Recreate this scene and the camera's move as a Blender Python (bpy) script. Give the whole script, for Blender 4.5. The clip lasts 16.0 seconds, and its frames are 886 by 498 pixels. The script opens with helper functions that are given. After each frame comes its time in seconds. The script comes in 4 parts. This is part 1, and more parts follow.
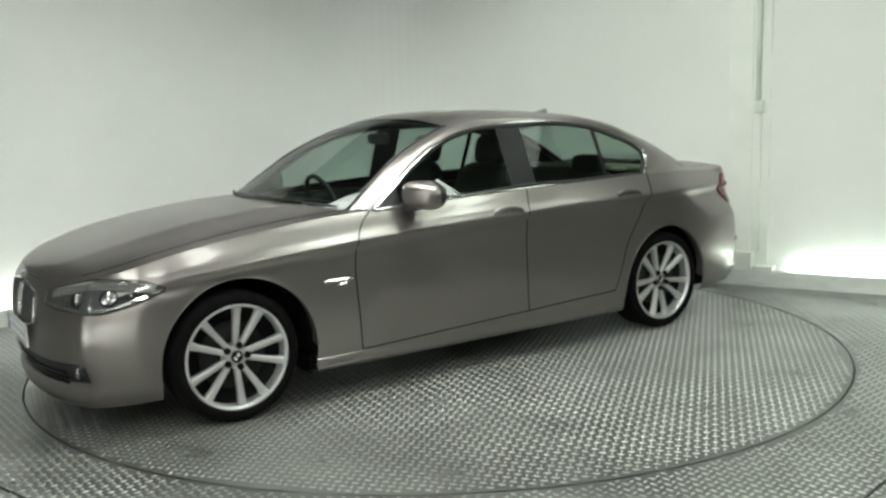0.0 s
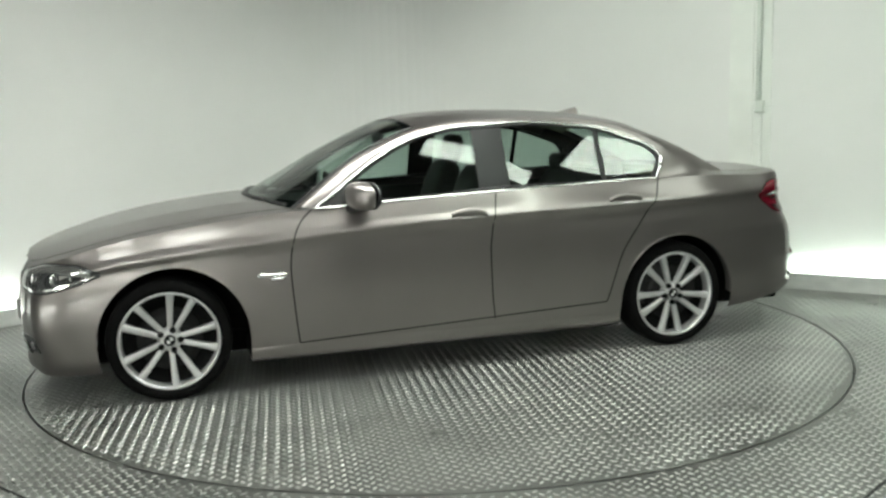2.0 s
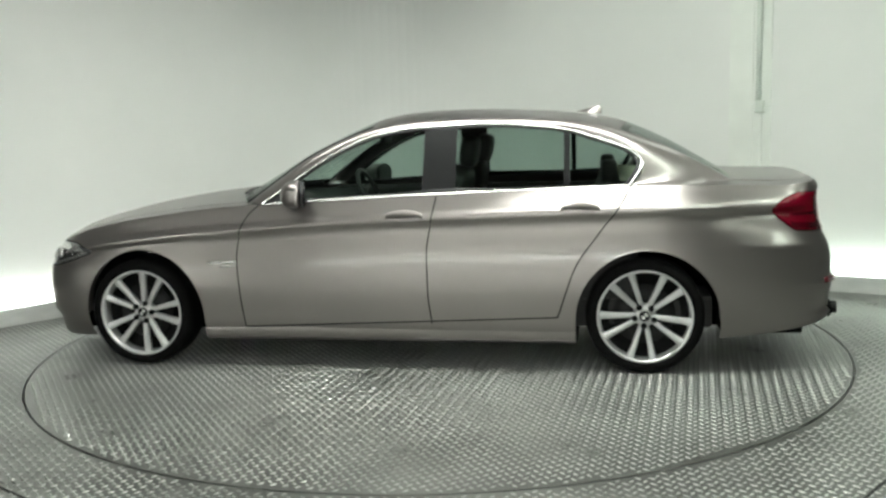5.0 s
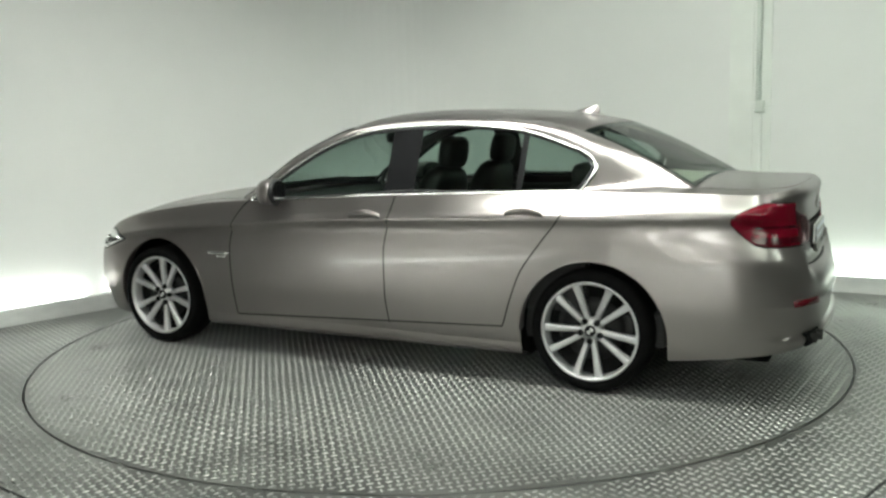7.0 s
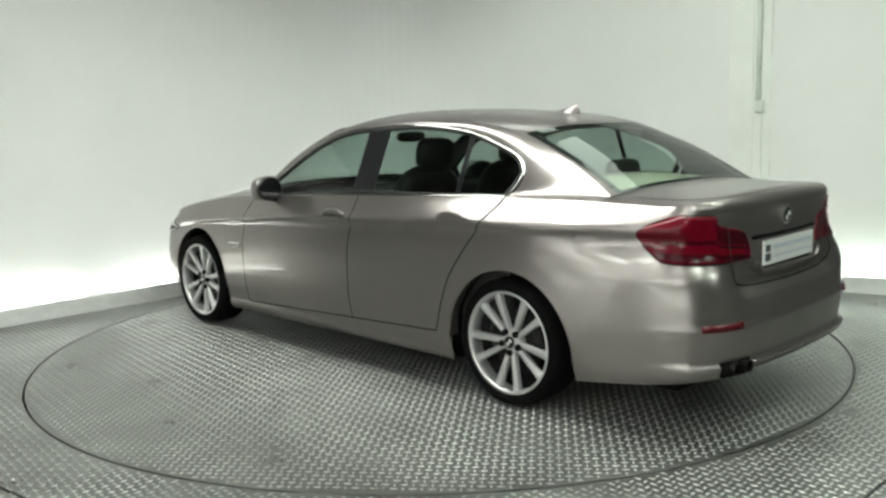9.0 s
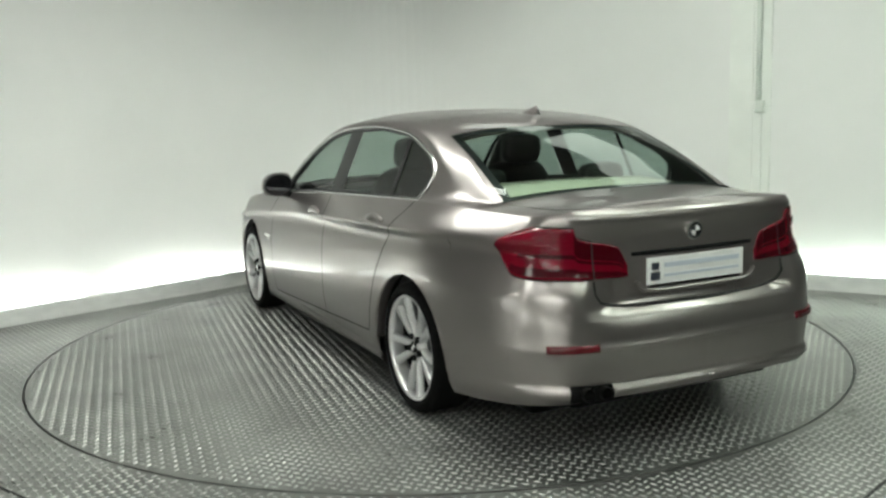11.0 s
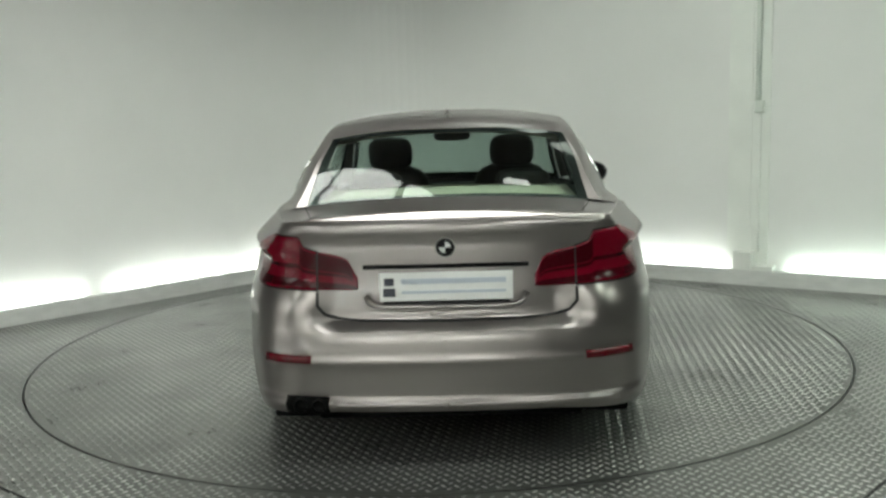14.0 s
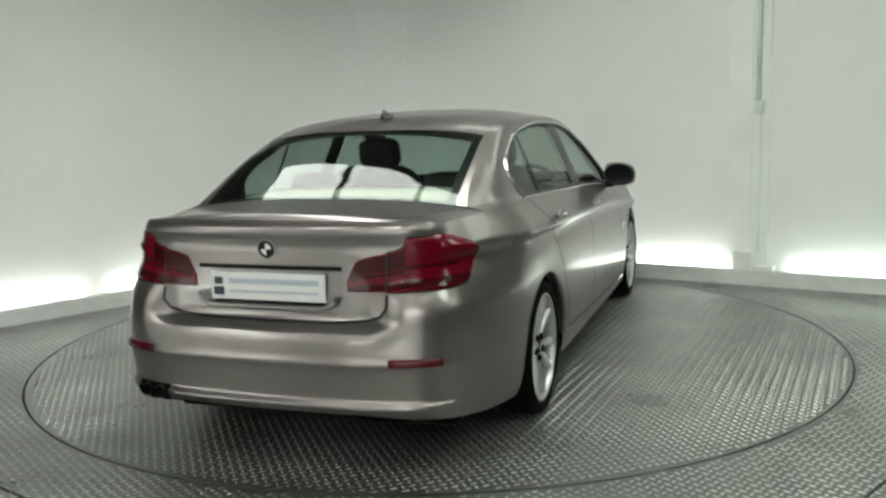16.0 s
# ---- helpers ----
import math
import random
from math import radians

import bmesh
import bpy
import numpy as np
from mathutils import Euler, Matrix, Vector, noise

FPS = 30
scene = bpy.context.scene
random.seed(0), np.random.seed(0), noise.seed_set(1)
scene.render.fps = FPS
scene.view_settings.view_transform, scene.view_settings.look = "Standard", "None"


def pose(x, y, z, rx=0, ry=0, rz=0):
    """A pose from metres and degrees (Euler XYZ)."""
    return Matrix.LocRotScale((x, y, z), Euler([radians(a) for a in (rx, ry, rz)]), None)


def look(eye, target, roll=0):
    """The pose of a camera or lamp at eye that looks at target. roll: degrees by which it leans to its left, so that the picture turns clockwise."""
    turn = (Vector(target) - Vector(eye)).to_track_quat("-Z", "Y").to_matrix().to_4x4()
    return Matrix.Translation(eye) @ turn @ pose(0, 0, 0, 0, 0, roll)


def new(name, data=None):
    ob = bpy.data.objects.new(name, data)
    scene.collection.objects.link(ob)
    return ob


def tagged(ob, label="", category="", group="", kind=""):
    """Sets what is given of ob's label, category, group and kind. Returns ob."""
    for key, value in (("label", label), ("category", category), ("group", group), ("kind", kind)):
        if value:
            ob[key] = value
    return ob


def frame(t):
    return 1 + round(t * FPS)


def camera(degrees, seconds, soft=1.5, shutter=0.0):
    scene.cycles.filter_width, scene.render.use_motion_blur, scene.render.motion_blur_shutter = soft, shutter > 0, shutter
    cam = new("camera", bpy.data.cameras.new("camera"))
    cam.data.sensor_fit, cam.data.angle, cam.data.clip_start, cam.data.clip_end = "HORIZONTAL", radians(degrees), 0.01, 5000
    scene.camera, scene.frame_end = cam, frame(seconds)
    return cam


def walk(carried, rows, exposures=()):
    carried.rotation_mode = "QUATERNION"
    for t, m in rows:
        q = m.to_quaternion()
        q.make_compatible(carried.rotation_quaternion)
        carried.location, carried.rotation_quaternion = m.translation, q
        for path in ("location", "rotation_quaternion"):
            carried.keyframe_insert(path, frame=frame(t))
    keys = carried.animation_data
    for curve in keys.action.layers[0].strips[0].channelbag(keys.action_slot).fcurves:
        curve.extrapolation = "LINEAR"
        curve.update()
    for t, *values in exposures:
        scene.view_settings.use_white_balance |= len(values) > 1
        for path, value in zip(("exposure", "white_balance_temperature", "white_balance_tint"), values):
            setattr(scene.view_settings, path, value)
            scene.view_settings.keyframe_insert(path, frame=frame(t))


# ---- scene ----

# ---------------- camera ----------------
cam = camera(53.3, 16.0, soft=2.7)
EYE = (0.0, -5.703, 1.413)
AIM = (0.00764, -4.7134, 1.2696)
still = look(EYE, AIM, -1.73)
walk(cam, [(0.0, still), (16.0, still)],
     exposures=[(0.0, -0.12), (3.5, -0.08), (7.0, -0.14), (9.0, -0.01), (11.5, -0.10), (12.5, -0.22), (14.5, -0.50), (16.0, -0.42)])

# ---------------- light ----------------
world = bpy.data.worlds.new("world")
scene.world = world
world.use_nodes = True
world.node_tree.nodes["Background"].inputs[0].default_value = (0.5, 0.55, 0.5, 1)
world.node_tree.nodes["Background"].inputs[1].default_value = 0.02
LIGHT_PANEL = 18.0
LIGHT_TROUGH = 35.0

# ---------------- materials ----------------
def material(name, base, rough=0.5, metal=0.0, **more):
    """A principled material; more: other inputs by name with _ for spaces."""
    m = bpy.data.materials.new(name)
    m.use_nodes = True
    b = m.node_tree.nodes["Principled BSDF"]
    b.inputs["Base Color"].default_value = (*base, 1)
    b.inputs["Roughness"].default_value = rough
    b.inputs["Metallic"].default_value = metal
    for k, v in more.items():
        b.inputs[k.replace("_", " ")].default_value = v
    return m


def weathered(m, size, amount, fine=0.0, fine_size=200.0, gloss=0.0, stretch=(1, 1, 1)):
    """Two scales of variation: soft blotches in colour and roughness, and a fine bump."""
    nt = m.node_tree
    n, l = nt.nodes, nt.links
    b = n["Principled BSDF"]
    co = n.new("ShaderNodeTexCoord")
    mp = n.new("ShaderNodeMapping")
    mp.inputs["Scale"].default_value = stretch
    l.new(co.outputs["Object"], mp.inputs["Vector"])
    big = n.new("ShaderNodeTexNoise")
    big.inputs["Scale"].default_value = size
    big.inputs["Detail"].default_value = 5
    l.new(mp.outputs[0], big.inputs["Vector"])
    hsv = n.new("ShaderNodeHueSaturation")
    hsv.inputs["Color"].default_value = b.inputs["Base Color"].default_value
    rng = n.new("ShaderNodeMapRange")
    rng.inputs["From Min"].default_value, rng.inputs["From Max"].default_value = 0.3, 0.7
    rng.inputs["To Min"].default_value, rng.inputs["To Max"].default_value = 1 - amount, 1 + amount
    l.new(big.outputs["Fac"], rng.inputs["Value"])
    l.new(rng.outputs[0], hsv.inputs["Value"])
    l.new(hsv.outputs[0], b.inputs["Base Color"])
    if gloss:
        r2 = n.new("ShaderNodeMapRange")
        rough = b.inputs["Roughness"].default_value
        r2.inputs["To Min"].default_value, r2.inputs["To Max"].default_value = rough - gloss, rough + gloss
        l.new(big.outputs["Fac"], r2.inputs["Value"])
        l.new(r2.outputs[0], b.inputs["Roughness"])
    if fine:
        small = n.new("ShaderNodeTexNoise")
        small.inputs["Scale"].default_value = fine_size
        small.inputs["Detail"].default_value = 3
        l.new(mp.outputs[0], small.inputs["Vector"])
        bump = n.new("ShaderNodeBump")
        bump.inputs["Strength"].default_value = fine
        bump.inputs["Distance"].default_value = 0.002
        l.new(small.outputs["Fac"], bump.inputs["Height"])
        l.new(bump.outputs[0], b.inputs["Normal"])
    return m


def glowing(name, colour, strength):
    m = bpy.data.materials.new(name)
    m.use_nodes = True
    b = m.node_tree.nodes["Principled BSDF"]
    b.inputs["Base Color"].default_value = (0.8, 0.8, 0.8, 1)
    b.inputs["Emission Color"].default_value = (*colour, 1)
    b.inputs["Emission Strength"].default_value = strength
    return m


M_WALL = weathered(material("wall_paint", (0.82, 0.828, 0.805), 0.6), 0.9, 0.03, 0.15, 260, 0.05)
M_WALL_R = weathered(material("wall_paint_pale", (0.82, 0.828, 0.805), 0.6), 0.9, 0.03, 0.15, 260, 0.05)
M_KERB = weathered(material("kerb_paint", (0.66, 0.67, 0.65), 0.55), 6, 0.10, 0.3, 180, 0.08, (1, 1, 3))
M_TRUNK = weathered(material("trunking_plastic", (0.82, 0.845, 0.80), 0.4), 3, 0.04)
M_CEIL = weathered(material("ceiling_paint", (0.11, 0.11, 0.105), 0.8), 1.5, 0.1)
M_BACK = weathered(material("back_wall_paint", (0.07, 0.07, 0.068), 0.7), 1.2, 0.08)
# white of the unseen walls that throw light back onto the doors
M_WHITEBACK = weathered(material("reflector_wall_paint", (0.76, 0.76, 0.74), 0.6), 1.2, 0.05)
M_PLATE = weathered(material("floor_plate_steel", (0.15, 0.154, 0.145), 0.34, 0.62), 1.6, 0.30, 0.25, 120, 0.12)
M_STUD = weathered(material("floor_stud_steel", (0.41, 0.415, 0.395), 0.30, 0.5), 2.4, 0.34, 0.0, 1, 0.08)
M_PIPE = weathered(material("grey_conduit", (0.68, 0.73, 0.67), 0.45), 5, 0.08)
M_GAP = material("dark_gap", (0.012, 0.012, 0.012), 0.8)
M_PANEL = glowing("light_diffuser", (0.955, 1.0, 0.925), LIGHT_PANEL)
# green cast on the added right-hand panels tints the wall there
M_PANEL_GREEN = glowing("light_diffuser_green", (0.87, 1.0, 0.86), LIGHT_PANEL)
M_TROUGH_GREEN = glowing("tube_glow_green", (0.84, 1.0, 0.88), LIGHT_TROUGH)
M_PANEL_SKY = glowing("skylight_diffuser", (0.955, 1.0, 0.925), LIGHT_PANEL * 0.6)
# weak fill for the upper right wall, dim enough not to mirror in glass
M_PANEL_FILL = glowing("fill_diffuser", (0.89, 1.0, 0.88), LIGHT_PANEL * 0.14)
M_TROUGH = glowing("tube_glow", (0.94, 1.0, 0.95), LIGHT_TROUGH)
M_ALU = material("lamp_frame_metal", (0.35, 0.35, 0.35), 0.4, 0.8)


# ---------------- mesh helpers ----------------
def mesh_object(name, bm, mat, parent=None, label="", smooth=False):
    me = bpy.data.meshes.new(name)
    bm.to_mesh(me)
    bm.free()
    me.materials.append(mat)
    if smooth:
        me.polygons.foreach_set("use_smooth", [True] * len(me.polygons))
    ob = new(name, me)
    if parent:
        ob.parent = parent
    if label:
        tagged(ob, label)
    return ob


def part(name, bm, mat, parent, label="", smooth=False):
    return mesh_object(name, bm, mat, parent, label, smooth)


def add_box(bm, lo, hi, bevel=0.0, m=None):
    lo, hi = Vector(lo), Vector(hi)
    r = bmesh.ops.create_cube(bm, size=1.0)
    vs = r["verts"]
    for v in vs:
        v.co = Vector([(lo[i] + hi[i]) / 2 + v.co[i] * (hi[i] - lo[i]) for i in range(3)])
    if bevel:
        es = list({e for v in vs for e in v.link_edges})
        r = bmesh.ops.bevel(bm, geom=es, offset=bevel, segments=2, profile=0.6, affect="EDGES")
        vs = r["verts"]
    if m is not None:
        bmesh.ops.transform(bm, matrix=m, verts=list(vs))
    return bm


def box(lo, hi, bevel=0.0, m=None):
    return add_box(bmesh.new(), lo, hi, bevel, m)


def prism(bm, outline, z0, z1):
    """An upright prism over a counter-clockwise outline of (x, y)."""
    a = [bm.verts.new((x, y, z0)) for x, y in outline]
    b = [bm.verts.new((x, y, z1)) for x, y in outline]
    n = len(a)
    for i in range(n):
        bm.faces.new((a[i], a[(i + 1) % n], b[(i + 1) % n], b[i]))
    bm.faces.new(a[::-1])
    bm.faces.new(b)
    return bm


# ---------------- the room ----------------
# Kerb line on the floor: a left and a right stretch that meet behind the car in a rounded corner.
K_LEFT, K_CORNER, K_RIGHT = Vector((-5.6, -1.70)), Vector((-0.51, 3.43)), Vector((6.2, -0.98))
CEILING = 3.3


def rounded(a, c, b, r, off=0.0, steps=14):
    """Plan line a - c - b with the corner c rounded by r, pushed outwards by off."""
    u, v = (a - c).normalized(), (b - c).normalized()
    half = math.acos(max(-1, min(1, u.dot(v)))) / 2
    centre = c + (u + v).normalized() * (r / math.sin(half))
    p, q = c + u * (r / math.tan(half)), c + v * (r / math.tan(half))
    a0, a1 = math.atan2(*(p - centre).yx), math.atan2(*(q - centre).yx)
    while a1 > a0 + math.pi:
        a1 -= 2 * math.pi
    while a1 < a0 - math.pi:
        a1 += 2 * math.pi
    nu, nv = Vector((u.y, -u.x)), Vector((-v.y, v.x))
    if nu.dot(v) > 0:
        nu = -nu
    if nv.dot(u) > 0:
        nv = -nv
    line = [a + nu * off]
    for i in range(steps + 1):
        t = a0 + (a1 - a0) * i / steps
        line.append(centre + Vector((math.cos(t), math.sin(t))) * (r + off))
    line.append(b + nv * off)
    return line


CORNER_R = 0.75
WALL_OFF = 0.17
WALL_TOP = 2.72


def strip(bm, inner, outer, z0, z1):
    for i in range(len(inner) - 1):
        q = [inner[i], inner[i + 1], outer[i + 1], outer[i]]
        lo = [bm.verts.new((p.x, p.y, z0)) for p in q]
        hi = [bm.verts.new((p.x, p.y, z1)) for p in q]
        bm.faces.new(lo[::-1]), bm.faces.new(hi)
        for k in range(4):
            bm.faces.new((lo[k], lo[(k + 1) % 4], hi[(k + 1) % 4], hi[k]))
    bmesh.ops.remove_doubles(bm, verts=bm.verts, dist=1e-4)
    return bm


def line_of(off):
    return rounded(K_LEFT, K_CORNER, K_RIGHT, CORNER_R, off)


wall_in, wall_out = line_of(WALL_OFF), line_of(WALL_OFF + 0.12)
cut = len(wall_in) // 2
# white ends out of view; the near wall goes dark to dim door reflections
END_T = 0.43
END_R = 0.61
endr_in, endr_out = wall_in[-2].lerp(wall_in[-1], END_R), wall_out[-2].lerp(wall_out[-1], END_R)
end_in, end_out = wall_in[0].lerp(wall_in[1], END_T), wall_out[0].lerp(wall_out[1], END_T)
tagged(mesh_object("wall_left", strip(bmesh.new(), [end_in] + wall_in[1:cut + 1], [end_out] + wall_out[1:cut + 1], 0, WALL_TOP), M_WALL),
       "smooth off-white painted studio wall lit from below", "wall", kind="structure")
tagged(mesh_object("wall_right", strip(bmesh.new(), wall_in[cut:-1] + [endr_in], wall_out[cut:-1] + [endr_out], 0, WALL_TOP), M_WALL_R),
       "smooth off-white studio wall in greenish light", "wall", kind="structure")

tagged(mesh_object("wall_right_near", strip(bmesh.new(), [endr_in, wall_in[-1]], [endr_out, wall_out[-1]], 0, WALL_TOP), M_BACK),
       "unseen stretch of studio wall, made dark grey to dim reflections", "wall", kind="structure")
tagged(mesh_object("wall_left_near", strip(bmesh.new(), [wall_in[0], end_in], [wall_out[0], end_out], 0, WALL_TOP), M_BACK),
       "unseen stretch of studio wall, made dark grey to dim reflections", "wall", kind="structure")

kerb_in, kerb_out = line_of(0.0), line_of(0.05)
tagged(mesh_object("kerb", strip(bmesh.new(), kerb_in, kerb_out, 0, 0.125), M_KERB),
       "low grey painted kerb in front of the wall lights", "kerb", kind="structure")

tagged(mesh_object("wall_upper", strip(bmesh.new(), line_of(WALL_OFF - 0.004), wall_out, WALL_TOP, CEILING), M_CEIL),
       "dark painted band above the white walls", "wall", kind="structure")

# unseen walls, white or dark to shape the car's reflections, and the ceiling
BACK_Y = -7.6
tagged(mesh_object("wall_back_light", box((-4.7, BACK_Y - 0.15, 0), (0.9, BACK_Y, CEILING)), M_WHITEBACK), "unseen white wall behind the camera, added as a reflector", "wall", kind="structure")
tagged(mesh_object("wall_back_dark", box((0.9, BACK_Y - 0.15, 0), (6.4, BACK_Y, CEILING)), M_BACK), "unseen dark grey wall added behind the camera to dim reflections", "wall", kind="structure")
tagged(mesh_object("wall_back_west", box((-5.8, BACK_Y - 0.15, 0), (-4.7, BACK_Y, CEILING)), M_BACK), "unseen dark grey wall added behind the camera to dim reflections", "wall", kind="structure")
tagged(mesh_object("wall_west", box((-5.95, -3.1, 0), (-5.8, -1.5, CEILING)), M_BACK), "unseen dark grey side wall added to dim reflections", "wall", kind="structure")
tagged(mesh_object("wall_west_light", box((-5.95, BACK_Y - 0.15, 0), (-5.8, -3.1, CEILING)), M_WHITEBACK), "unseen white side wall, added as a reflector", "wall", kind="structure")
tagged(mesh_object("wall_east", box((6.4, BACK_Y - 0.15, 0), (6.55, -0.7, CEILING)), M_BACK), "unseen grey side wall added to dim reflections", "wall", kind="structure")
tagged(mesh_object("ceiling", box((-5.95, BACK_Y - 0.15, CEILING), (6.55, 4.2, CEILING + 0.12)), M_CEIL),
       "dark grey painted ceiling", "ceiling", kind="structure")

# ---------------- floor and turntable ----------------
TABLE_R = 2.49
bm = bmesh.new()
ring_in = [bm.verts.new((math.cos(a) * (TABLE_R + 0.012), math.sin(a) * (TABLE_R + 0.012), 0)) for a in np.linspace(0, 2 * math.pi, 129)[:-1]]
ring_out = []
for a in np.linspace(0, 2 * math.pi, 129)[:-1]:
    c, s = math.cos(a), math.sin(a)
    k = 8.5 / max(abs(c), abs(s))
    ring_out.append(bm.verts.new((c * k, s * k, 0)))
for i in range(128):
    bm.faces.new((ring_in[i], ring_out[i], ring_out[(i + 1) % 128], ring_in[(i + 1) % 128]))
low = [bm.verts.new((v.co.x, v.co.y, -0.08)) for v in ring_in]
for i in range(128):
    bm.faces.new((ring_in[(i + 1) % 128], low[(i + 1) % 128], low[i], ring_in[i]))
floor = tagged(mesh_object("floor", bm, M_PLATE), "grey steel chequer plate floor with raised studs", "floor", kind="structure")
bm = bmesh.new()
bmesh.ops.create_circle(bm, cap_ends=True, segments=96, radius=TABLE_R + 0.05, matrix=pose(0, 0, -0.06))
tagged(mesh_object("turntable_pit", bm, M_GAP), "dark gap below the turntable edge", "pit", kind="structure")

turntable = tagged(new("turntable"), "round motorised turntable of grey steel chequer plate, turning", "turntable")
bm = bmesh.new()
bmesh.ops.create_cone(bm, cap_ends=True, segments=160, radius1=TABLE_R, radius2=TABLE_R, depth=0.05, matrix=pose(0, 0, -0.025))
part("table_plate", bm, M_PLATE, turntable)


def studs(inside):
    """Raised lozenges of chequer plate, turned alternately, as one mesh."""
    pitch = 0.038
    vs, fs = [], []
    n = int(6.6 / pitch)
    for i in range(-n, n + 1):
        for j in range(-n, n + 1):
            x, y = (i * 0.78 - j * 0.626) * pitch, (i * 0.626 + j * 0.78) * pitch
            r = math.hypot(x, y)
            if inside:
                if r > TABLE_R - 0.02:
                    continue
            else:
                if r < TABLE_R + 0.03 or y < -4.6 or abs(x) > 4.2:
                    continue
                if y > x + 3.92 or y > -0.658 * x + 3.07:
                    continue
                if r > 3.9 and y > -1.5:
                    continue
            t = radians(45 if (i + j) % 2 else -45)
            ux, uy = math.cos(t), math.sin(t)
            a, b, h = 0.0185, 0.0074, 0.0032
            k = len(vs)
            for p, q, z in ((a, 0, 0), (0, b, 0), (-a, 0, 0), (0, -b, 0), (a * 0.55, 0, h), (0, b * 0.4, h), (-a * 0.55, 0, h), (0, -b * 0.4, h)):
                vs.append((x + ux * p - uy * q, y + uy * p + ux * q, z))
            fs += [(k, k + 1, k + 5, k + 4), (k + 1, k + 2, k + 6, k + 5), (k + 2, k + 3, k + 7, k + 6), (k + 3, k, k + 4, k + 7), (k + 4, k + 5, k + 6, k + 7)]
    me = bpy.data.meshes.new("stud")
    me.from_pydata(vs, [], fs)
    me.materials.append(M_STUD)
    return me


for a, b in (((1.42, -2.775), (3.3, -0.93)), ((-3.2, -1.20), (-1.35, -2.63))):
    a, b = Vector(a), Vector(b)
    d = b - a
    seam = part("floor_seam", box((0, -0.006, 0.0), (d.length, 0.006, 0.0036)), M_GAP, floor, "dark seam between floor plates")
    seam.matrix_basis = pose(a.x, a.y, 0, 0, 0, math.degrees(math.atan2(d.y, d.x)))

ob = new("table_studs", studs(True))
ob.parent = turntable
tagged(ob, "raised steel studs of the chequer plate", kind="stuff")
ob = new("floor_studs", studs(False))
ob.parent = floor
tagged(ob, "raised steel studs of the chequer plate", kind="stuff")


# ---------------- trough lights, trunking, ceiling lights ----------------
def trough_light(p, q, label="bright white tube light lying behind the kerb", group="tube lights behind the kerb"):
    """A tube on the floor at the foot of a wall, from p to q in plan."""
    d = q - p
    ob = tagged(new("tube_light"), label, "light", group)
    ob.matrix_basis = Matrix.Translation((p.x, p.y, 0)) @ pose(0, 0, 0, 0, 0, math.degrees(math.atan2(d.y, d.x)))
    L = d.length
    bm = bmesh.new()
    bmesh.ops.create_cone(bm, cap_ends=True, segments=10, radius1=0.016, radius2=0.016, depth=L - 0.06, matrix=pose(L / 2, 0, 0.085) @ pose(0, 0, 0, 0, 90, 0))
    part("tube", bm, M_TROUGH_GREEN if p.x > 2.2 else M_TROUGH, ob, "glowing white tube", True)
    part("batten", box((0, -0.025, 0), (L, 0.025, 0.05), 0.004), M_TRUNK, ob)
    for x in (0.0, L - 0.03):
        part("holder", box((x, -0.02, 0.05), (x + 0.03, 0.02, 0.115), 0.004), M_TRUNK, ob)
    return ob


mid = line_of(0.11)
lu = (Vector(mid[1]) - Vector(mid[0])).normalized()
ru = (Vector(mid[-1]) - Vector(mid[-2])).normalized()
rows_l = [(0.02, 1.15), (1.18, 2.36), (2.50, 3.85)]
for a, b in rows_l:
    trough_light(mid[1] - lu * b, mid[1] - lu * a)
for a, b in [(0.0, 1.45), (1.48, 2.90), (3.32, 4.68)]:
    trough_light(mid[-2] + ru * a, mid[-2] + ru * b)
for i in range(1, len(mid) - 2, 3):
    trough_light(mid[i], mid[min(i + 3, len(mid) - 2)])

FOOT = ("unseen tube light added at the foot of a white wall", "tube lights along the other walls")
# added unseen tubes brighten the white walls behind the camera and to the west
for a, b in ((-4.6, -3.25), (-3.2, -1.85), (-1.8, -0.45), (-0.4, 0.85)):
    trough_light(Vector((b, BACK_Y + 0.09)), Vector((a, BACK_Y + 0.09)), *FOOT)
for a, b in ((-6.9, -5.65), (-5.6, -4.35), (-4.3, -3.15)):
    trough_light(Vector((-5.71, a)), Vector((-5.71, b)), *FOOT)


def ceiling_light(x, y, w, d, turn=0.0, mat=None):
    ob = tagged(new("ceiling_light"), "large flat white light panel in a metal frame, placed out of view", "light", "ceiling lights")
    ob.matrix_basis = pose(x, y, CEILING - 0.07, 0, 0, turn)
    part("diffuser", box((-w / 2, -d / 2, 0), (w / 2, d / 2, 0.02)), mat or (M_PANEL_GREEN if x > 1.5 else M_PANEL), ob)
    for lo, hi in (((-w / 2 - 0.03, -d / 2 - 0.03), (w / 2 + 0.03, -d / 2)), ((-w / 2 - 0.03, d / 2), (w / 2 + 0.03, d / 2 + 0.03)),
                   ((-w / 2 - 0.03, -d / 2), (-w / 2, d / 2)), ((w / 2, -d / 2), (w / 2 + 0.03, d / 2))):
        part("frame", box((*lo, -0.012), (*hi, 0.07)), M_ALU, ob)
    return ob


